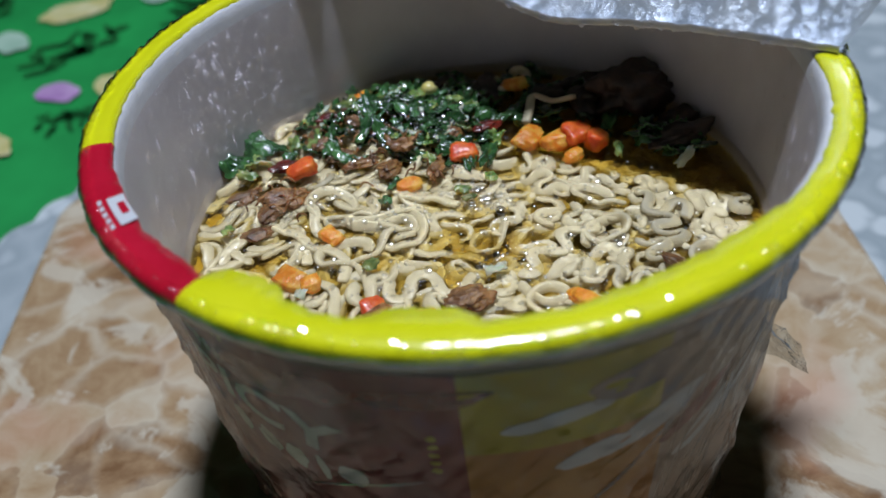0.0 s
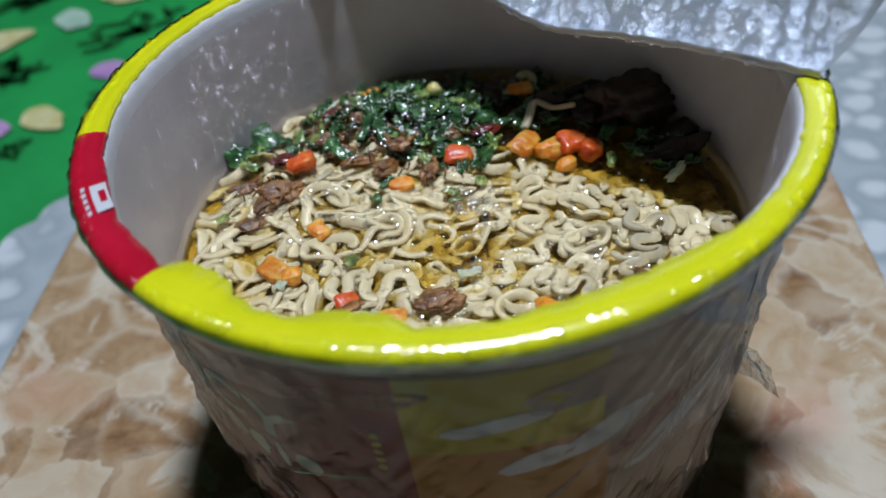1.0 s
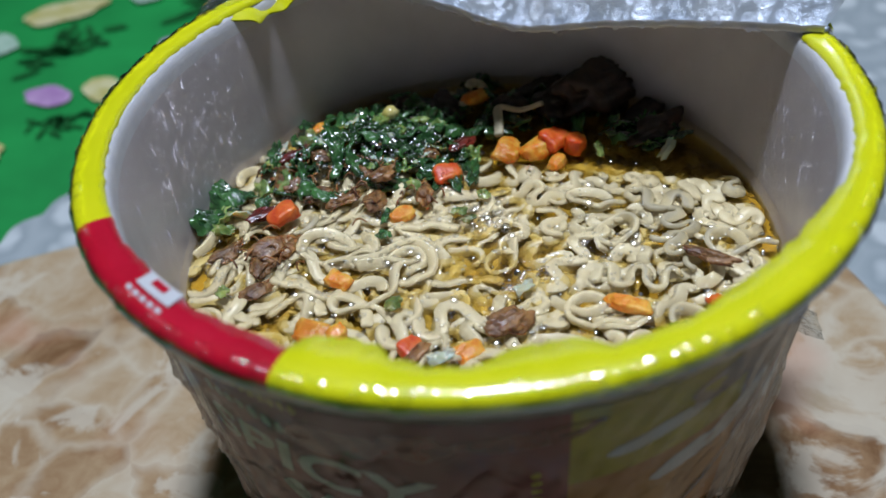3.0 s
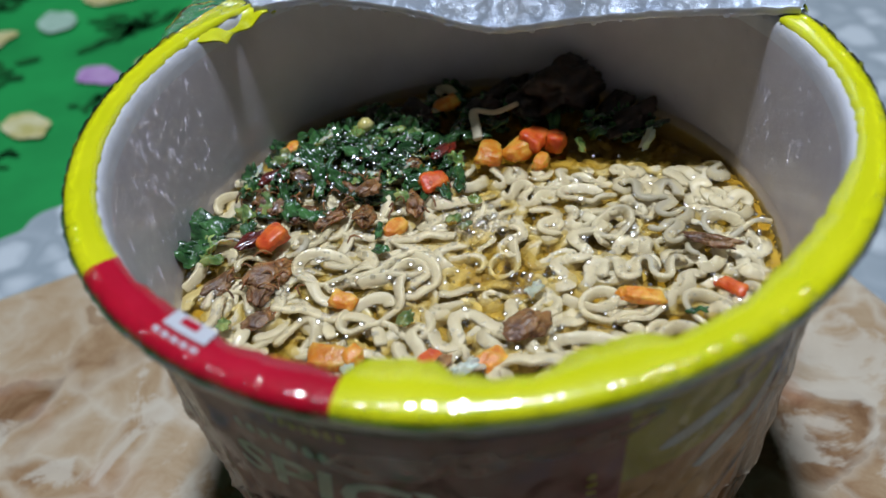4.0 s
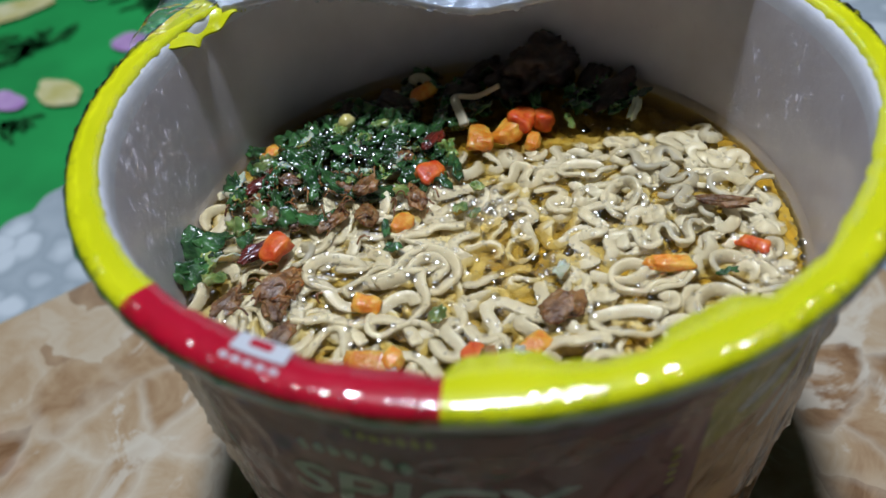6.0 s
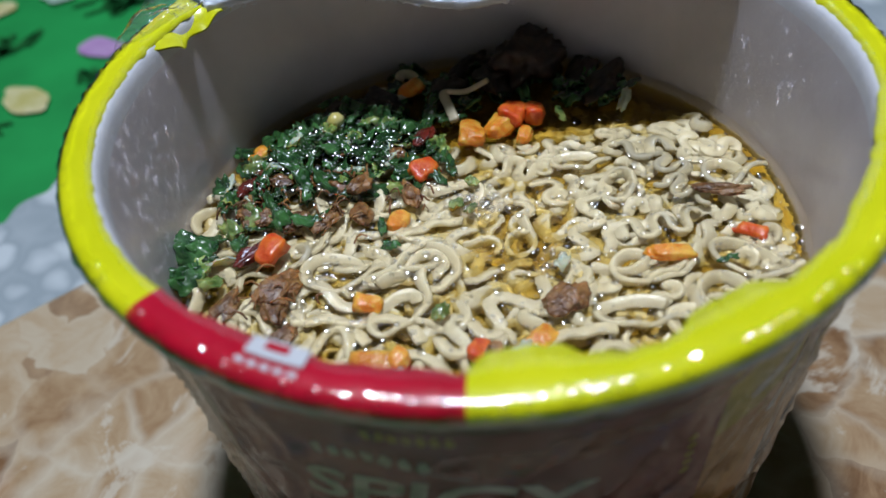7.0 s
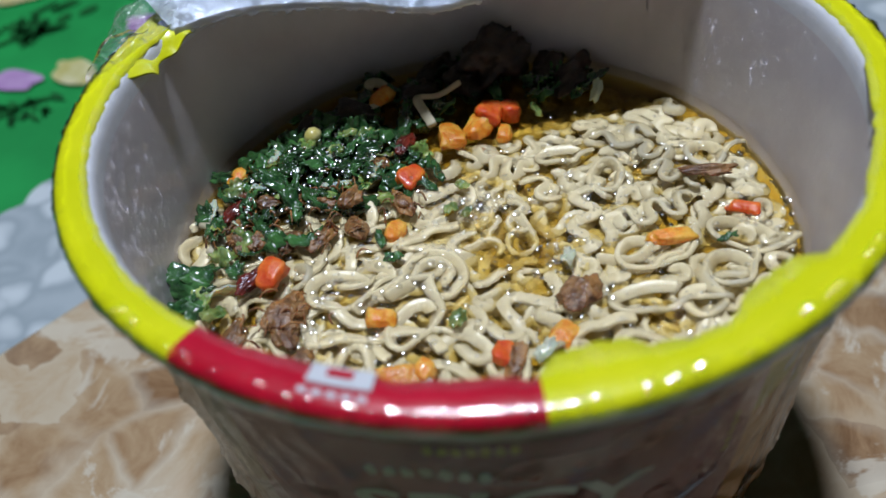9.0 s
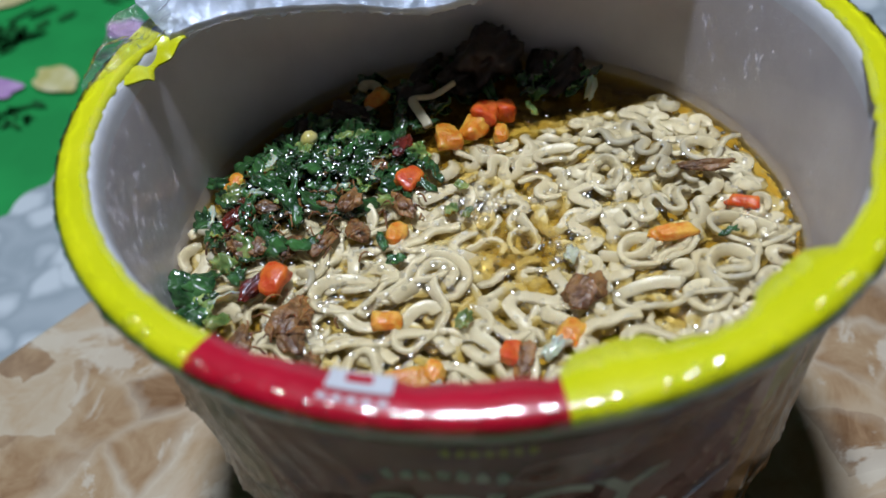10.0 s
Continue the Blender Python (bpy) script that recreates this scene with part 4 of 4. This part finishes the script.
def broth():
    nu, nv, vs = 300, 120, []
    skin = wet_height()
    for i in range(nu):
        a = 2 * math.pi * i / nu
        for j in range(nv):
            t = 0.004 + 0.996 * j / (nv - 1)
            r = (wall_r(LEVEL) - 0.0010) * t
            x, y = r * math.cos(a), r * math.sin(a)
            z = LEVEL + 0.0002 * noise.noise(Vector((x * 160, y * 160, 0))) + skin(x, y)
            if t > 0.97:
                z += 0.0012 * ((t - 0.97) / 0.03) ** 2
            vs.append((x, y, z))
    ob = mesh_object("broth", vs, [q[::-1] for q in grid_faces(nu, nv, True)], BROTH)
    ob.visible_shadow = False
    tagged(ob, "clear yellow broth with oil round the noodles in the cup", "broth")
    # the broth's own colour deepens with its depth
    for depth in (0.0014, 0.0020, 0.0028, 0.0040):
        vs, f = lathe([(0.0002, LEVEL - depth), (0.02, LEVEL - depth), (0.04, LEVEL - depth), (wall_r(LEVEL) - 0.0013, LEVEL - depth)], 96)
        mesh_object("broth_layer", vs, f, TINT, ob)
    rnd = random.Random(21)
    vs, f = [], []

    def bubbles(cx, cy, s, count, small, large, flat):
        for k in range(count):
            x, y = rnd.gauss(cx, s), rnd.gauss(cy, s)
            if math.hypot(x, y) > 56:
                continue
            r = (small + (large - small) * rnd.random() ** 3) * MM
            n = Vector((rnd.gauss(-0.12, 0.25), rnd.gauss(-0.15, 0.25), 1))
            z = LEVEL + 0.0001 + skin(x * MM, y * MM)
            bead(vs, f, (x * MM, y * MM, z), n, r, flat, 12, 5)

    bubbles(3, 5, 2.4, 70, 0.3, 1.3, 0.75)
    bubbles(-2, 9, 3.0, 26, 0.25, 0.8, 0.7)
    bubbles(3, -17, 2.2, 24, 0.3, 1.0, 0.7)
    bubbles(-50, 8, 4, 34, 0.3, 0.9, 0.7)
    bubbles(-47, 20, 3, 24, 0.3, 0.9, 0.7)
    bubbles(34, -42, 4, 34, 0.3, 1.0, 0.7)
    bubbles(46, -30, 4, 24, 0.3, 0.8, 0.7)
    bubbles(-20, -36, 8, 30, 0.25, 0.7, 0.5)
    bubbles(10, -44, 8, 26, 0.25, 0.7, 0.5)
    bubbles(-8, -22, 8, 40, 0.25, 0.6, 0.5)
    # low beads spread over the noodles, added to catch glints of the lamp
    bubbles(-12, -4, 18, 160, 0.2, 0.6, 0.3)
    bubbles(22, -18, 17, 160, 0.2, 0.6, 0.3)
    bubbles(-18, 0, 17, 210, 0.35, 0.95, 0.2)
    bubbles(22, -20, 17, 210, 0.35, 0.95, 0.2)
    bubbles(-30, 14, 9, 90, 0.35, 0.95, 0.2)
    bubbles(-12, 34, 10, 60, 0.2, 0.6, 0.4)
    # flat beads over the leaf pile, added for its wet glints
    for k in range(190):
        x, y = rnd.gauss(-14, 10), rnd.gauss(32, 6)
        z = 2.6 + 4.6 * math.exp(-((x + 12) ** 2 / 200 + (y - 36) ** 2 / 90)) * rnd.uniform(0.5, 1.0)
        bead(vs, f, Vector((x, y, z)) * MM + Vector((0, 0, LEVEL)), Vector((rnd.gauss(-0.1, 0.3), rnd.gauss(-0.1, 0.3), 1)), rnd.uniform(0.3, 0.75) * MM, 0.22, 10, 4)
    b = mesh_object("foam", vs, f, BUBBLE, ob, "small clear bubbles and oil eyes, with flat beads added for glints")
    b.visible_shadow = False
    b["kind"] = "stuff"


broth()


def standing_curl():
    """The free end of a noodle that rises out of the broth at the back."""
    knots = [Vector(p) * MM for p in ((11, 25, 0.6), (14.5, 27.6, 1.7), (15.9, 30.8, 2.6), (17.4, 34.4, 4.2), (21.5, 32.4, 3.6), (26.1, 29.7, 5.8), (28, 28, 7))]
    path = []
    for k in range(1, len(knots) - 2):
        a, p, q, e = knots[k - 1:k + 3]
        for i in range(14):
            t = i / 14
            path.append(0.5 * (2 * p + (q - a) * t + (2 * a - 5 * p + 4 * q - e) * t * t + (3 * p - a - 3 * q + e) * t ** 3))
    ribbon(path, 0.0020, 0.0011, lambda i: 0.5)
    path = [Vector((8 + 9 * t + 3 * math.cos(t * 9), 45 + 3 * math.sin(t * 9), 1 + 2.6 * t)) * MM for t in [i / 69 for i in range(70)]]
    ribbon(path, 0.0020, 0.0011, lambda i: 0.6)


standing_curl()

# ---- bits among the noodles ----
def bit(name, bm, mat, x, y, z, turn, label, category, group, lean=0.0):
    me_ob = part(name, bm, mat)
    me_ob.matrix_world = pose(x * MM, y * MM, LEVEL + z * MM, math.degrees(lean), math.degrees(lean) * 0.6, math.degrees(turn))
    return tagged(me_ob, label, category, group)


def carrot(x, y, z, a, b, c, turn, mat):
    seed = 1 + (x * 7 + y * 3) % 17
    bit("carrot_piece", chunk((1.1 * a * MM, 1.05 * b * MM, 0.9 * c * MM), seed, 0.4), mat, x, y, z - 0.9, turn, "orange diced carrot piece, wet, on the noodles", "carrot", "vegetable bits in the cup", 0.15 * math.sin(seed * 2.1))


def shred(scale, seed):
    """A ragged, fibrous lump: broad hollows, then fine torn strands along its length."""
    bm = bmesh.new()
    bmesh.ops.create_icosphere(bm, subdivisions=4, radius=1)
    off = Vector((seed * 7.3, seed * 3.1, seed))
    for v in bm.verts:
        k = 1 + 0.62 * noise.noise(v.co * 1.3 + off) + 0.18 * noise.noise(v.co * 4 + off) + 0.16 * noise.noise(Vector((v.co.x * 1.6, v.co.y * 6, v.co.z * 6)) + off) + 0.05 * noise.noise(v.co * 9 + off)
        v.co = Vector((v.co.x * scale[0] * k, v.co.y * scale[1] * k, v.co.z * scale[2] * k))
    return bm


def meat(x, y, z, a, b, c, turn, mat=MEAT):
    seed = 3 + (x * 5 + y * 11) % 29
    bit("meat_piece", shred((1.2 * a * MM, 0.85 * b * MM, (0.8 if mat is SHADE_MEAT else 0.6) * c * MM), seed), mat, x, y, z - (0 if mat is SHADE_MEAT else 0.6), turn, "brown ragged piece of soaked dried meat on the noodles", "meat", "meat bits in the cup", 0.2 * math.sin(seed * 1.7))


carrot(-34.5, 18.5, 3.4, 2.7, 2.2, 1.5, 0.4, CHILLI)
carrot(-28, -2.6, 1.2, 1.6, 2.3, 1.2, 0.7, CARROT)
carrot(-34.5, -15, 1.6, 3.6, 2.0, 1.4, -0.7, CARROT)
carrot(-31.5, -16.5, 1.8, 1.8, 1.7, 1.4, 0.2, CARROT)
carrot(-11, -28, 1.2, 2.4, 1.9, 1.2, 0.2, CARROT)
carrot(-20, -23, 0.9, 1.9, 1.6, 1.1, 0.5, CHILLI)
carrot(18, -28.5, 2.0, 3.6, 1.4, 1.2, -0.7, CARROT)
carrot(33, -34, 1.2, 1.3, 2.6, 1.2, 0.3, CHILLI)
carrot(15, 22.5, 1.8, 3.4, 2.4, 1.9, 0.9, CARROT)
carrot(20, 20, 2.2, 2.6, 2.4, 1.9, 0.2, CARROT)
carrot(24.5, 20.5, 3.0, 2.6, 2.5, 2.2, 0.5, CHILLI)
carrot(28.5, 18.5, 2.4, 2.0, 2.0, 2.0, 1.0, CHILLI)
carrot(23, 15, 1.2, 2.2, 1.5, 1.3, 0.6, CARROT)
carrot(-12, 11, 1.5, 2.4, 1.6, 1.1, 0.5, CARROT)
carrot(-22, 46, 2.5, 2.0, 1.6, 1.4, 0.2, CARROT)
carrot(0, 19, 2.5, 2.6, 2.2, 1.5, 0.2, CHILLI)
carrot(14.5, 43, 3.6, 2.6, 1.8, 1.4, 0.2, CARROT)
meat(-38, 20, 3.0, 3.2, 1.8, 1.2, 0.3, DARK)
meat(-2.5, -24.5, 1.5, 3.4, 3.4, 2.0, 0.2)
meat(36, -24, 3.0, 4.6, 1.9, 1.5, -0.9)
meat(-20, -25.5, 0.7, 2.6, 2.2, 1.4, 0.5)
meat(-38, 10.5, 1.6, 3.8, 3.2, 1.6, 0.3)
meat(-41, 7, 1.2, 3.0, 2.4, 1.4, 1.0)
meat(-22, 20, 1.8, 3.0, 2.2, 1.6, 0.3)
meat(-16, 17.0, 1.8, 2.8, 2.0, 1.5, 0.9)
meat(-27, 24, 1.6, 2.6, 2.0, 1.4, 0.1)
meat(-32, 32, 2.0, 4.2, 3.0, 1.8, 1.2)
meat(-13, 22, 4.0, 2.6, 2.4, 2.2, 0.2)
meat(-28, 37, 3.2, 3.4, 2.6, 1.8, 0.4, DARK)
meat(6, 27, 3.0, 2.6, 2.0, 1.5, 0.4, DARK)
meat(-6, 15, 2.0, 3.0, 1.8, 1.2, 1.3)
# dark lump at the back, blackened further for the lid's shade
meat(40, 33, 4.0, 8.5, 7.5, 7.0, 0.3, SHADE_MEAT)
meat(30, 33, 3.0, 4.5, 4.0, 3.0, 0.7, SHADE_MEAT)
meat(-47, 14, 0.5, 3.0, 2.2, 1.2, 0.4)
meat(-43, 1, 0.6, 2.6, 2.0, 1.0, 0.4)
# more blackened pieces, added at the back so the lid's shade reads darker
meat(46, 16, 2.0, 5.0, 4.0, 2.6, 0.2, SHADE_MEAT)
meat(20, 38, 1.5, 5.0, 4.0, 2.4, 0.5, SHADE_MEAT)
meat(8, 44, 1.5, 5.0, 4.0, 2.4, 1.5, SHADE_MEAT)
meat(-4, 47, 1.0, 4.5, 3.5, 2.2, 0.9, SHADE_MEAT)
meat(30, 42, 1.5, 5.0, 4.0, 2.6, 0.1, SHADE_MEAT)
meat(48, 24, 1.0, 4.0, 3.5, 2.2, 0.4, SHADE_MEAT)
meat(-20, 30, 3.6, 2.2, 1.7, 1.2, 0.3)
meat(-10, 33, 5.2, 2.0, 1.5, 1.2, 1.3)
meat(-24, 34, 3.8, 2.2, 1.6, 1.2, 2.3)
meat(-1, 26, 3.4, 1.9, 1.4, 1.1, 0.9)
meat(-30, 28, 2.4, 2.6, 1.9, 1.2, 0.2)
meat(-16, 26, 3.0, 2.2, 1.7, 1.2, 1.9)



def fibre_clump(cx, cy, z, spread, count, seed):
    """Loose brown meat fibres in one clump."""
    r = random.Random(seed)
    vs, f = [], []
    for k in range(count):
        x, y = r.gauss(cx, spread), r.gauss(cy, spread)
        h, ln = r.uniform(0, 6.28), r.uniform(1.6, 3.4)
        i0 = len(vs)
        for i in range(9):
            t = i / 8 - 0.5
            p = Vector((x + ln * t * math.cos(h) + 0.5 * math.sin(t * 4 + k), y + ln * t * math.sin(h), z + 0.7 * math.cos(t * 5) + r.uniform(-0.2, 0.2))) * MM
            p.z += LEVEL
            for q in range(5):
                g = 2 * math.pi * q / 5
                vs.append(p + Vector((math.cos(g) * -math.sin(h), math.cos(g) * math.cos(h), math.sin(g))) * 0.00022)
        f += [tuple(i0 + w for w in q) for q in grid_faces_ring(9, 5)]
    ob = mesh_object("meat_fibres", vs, f, MEAT)
    return tagged(ob, "thin brown meat fibres lying over the noodles", "meat", "meat bits in the cup", "stuff")


fibre_clump(-39, 9, 2.0, 2.6, 9, 3)
fibre_clump(-20, 19, 2.6, 3.6, 9, 4)
fibre_clump(-44, 12, 1.4, 2.2, 8, 5)
fibre_clump(-8, 14, 2.0, 2.6, 8, 6)
fibre_clump(-24, 29, 3.0, 3.4, 10, 7)
fibre_clump(-13, 26, 3.6, 3.0, 8, 8)
fibre_clump(-33, 34, 2.2, 2.6, 8, 9)


def leaf_piece(w, l, seed):
    """A torn, curled flake of soaked leek or leaf, with thickness."""
    nu, nv, vs = 9, 9, []
    for side in (1, -1):
        for i in range(nu):
            for j in range(nv):
                u, v = 2 * i / (nu - 1) - 1, 2 * j / (nv - 1) - 1
                k = 1 + 0.45 * noise.noise(Vector((u * 1.8 + seed, v * 1.8, seed)))
                z = w * (0.8 * noise.noise(Vector((u * 1.7, v * 1.7, seed * 2.3))) - 0.2 * u * u)
                x, y = u * math.sqrt(1 - 0.36 * v * v), v * math.sqrt(1 - 0.36 * u * u)
                vs.append(Vector((x * w * k, y * l * k, z + side * 0.00018)))
    f = grid_faces(nu, nv)
    f = [q[::-1] for q in f] and f + [tuple(nu * nv + k for k in q[::-1]) for q in f]
    rim = [i * nv for i in range(nu)] + [(nu - 1) * nv + j for j in range(1, nv)] + [i * nv + nv - 1 for i in range(nu - 2, -1, -1)] + list(range(nv - 2, 0, -1))
    f += [(rim[i], rim[i - 1], rim[i - 1] + nu * nv, rim[i] + nu * nv) for i in range(len(rim))]
    me = bpy.data.meshes.new("leaf_piece")
    me.from_pydata([tuple(v) for v in vs], [], f)
    me.update()
    me.polygons.foreach_set("use_smooth", [True] * len(me.polygons))
    return me


def leaves():
    r = random.Random(9)
    kinds = []
    for mat, n in ((HERB, 6), (LEEK, 3), (CABBAGE, 3)):
        for k in range(n):
            me = leaf_piece(r.uniform(1.3, 2.4) * MM, r.uniform(2.2, 4.0) * MM, k + 10 * n)
            me.materials.append(mat)
            kinds.append((mat, me))
    green = [m for mat, m in kinds if mat is HERB]
    pale = [m for mat, m in kinds if mat is LEEK]
    white = [m for mat, m in kinds if mat is CABBAGE]
    names = {0: ("leek_leaf", "dark green soaked leaf flake, glossy, on the noodles"), 1: ("leek_slice", "pale green soaked leek slice on the noodles"),
             2: ("cabbage_flake", "white translucent cabbage flake on the noodles")}

    def heap(cx, cy, sx, sy, count):
        for k in range(count):
            x, y = r.gauss(cx, sx), r.gauss(cy, sy)
            if math.hypot(x, y) > 55:
                continue
            w = r.random()
            # behind the lid's edge all flakes are dark green, to darken its shade
            kind = 0 if w < 0.62 or x * 0.52 + y * 0.85 > 33 else (1 if w < 0.90 else 2)
            ob = new(names[kind][0], r.choice((green, pale, white)[kind]))
            lift = 1.0 + 5.0 * math.exp(-((x + 12) ** 2 / 200 + (y - 36) ** 2 / 90)) * r.random() + 1.2 * r.random()
            size = r.uniform(0.6, 1.3) if kind == 0 else r.uniform(0.4, 0.9)
            ob.matrix_world = pose(x * MM, y * MM, LEVEL + lift * MM, r.gauss(0, 22), r.gauss(0, 22), r.uniform(0, 360)) @ Matrix.Scale(size, 4)
            tagged(ob, names[kind][1], "herb", "vegetable bits in the cup")

    heap(-14, 36, 8, 6, 66)
    heap(-2, 31, 6, 4.5, 44)
    heap(-26, 40, 5, 5, 24)
    heap(-47, 26, 1.8, 2.6, 9)
    heap(-34, 31, 3, 3, 5)
    heap(3, 21, 3, 2.4, 6)
    heap(-5, 20, 4, 3, 6)
    heap(46, 14, 3, 4, 12)
    # leaves at the back, put in partly to deepen the lid's shade
    heap(39, 20, 4, 3, 9)
    heap(14, 40, 7, 5, 24)
    heap(32, 34, 7, 5, 20)
    heap(6, 47, 7, 3, 16)
    heap(-14, 46, 7, 3, 16)
    heap(-17, 33, 6, 5, 18)
    heap(-8, 26, 5, 3, 10)
    for x, y, kind in ((-17, 6, 0), (-15.5, 11, 0), (-35, 31, 0), (-1, 7, 1), (0, 4, 1), (-20, -13, 1), (24, -36, 0), (-49, 2, 1), (5, 10, 1), (2.7, -17.7, 2), (-33, -18, 2), (-16, -28, 2)):
        ob = new(names[kind][0], r.choice((green, pale, white)[kind]))
        ob.matrix_world = pose(x * MM, y * MM, LEVEL + 1.3 * MM, r.uniform(-20, 20), r.uniform(-20, 20), r.uniform(0, 360)) @ Matrix.Scale(0.62, 4)
        tagged(ob, names[kind][1], "herb", "vegetable bits in the cup")


leaves()
for x, y, z, turn, mat, size in ((-46, 29, 2.4, 20, HERB, 2.4), (-49, 23, 1.6, 75, HERB, 2.2), (-33, 30, 2.0, -40, LEEK, 1.8), (-29, 26, 2.2, 10, HERB, 1.8)):
    me = leaf_piece(1.3 * size * MM, 1.7 * size * MM, x * 0.7)
    me.materials.append(mat)
    ob = new("leek_leaf", me)
    ob.matrix_world = pose(x * MM, y * MM, LEVEL + z * MM, 18, -24, turn)
    tagged(ob, "large dark green soaked leek leaf lying on the noodles", "herb", "vegetable bits in the cup")
bit("sweetcorn_kernel", blob((1.9 * MM, 1.7 * MM, 1.5 * MM), 2, 0.3), CORN, -6, 41, 5.2, 0.3, "pale yellow sweetcorn kernel on the leaf pile", "sweetcorn", "vegetable bits in the cup")
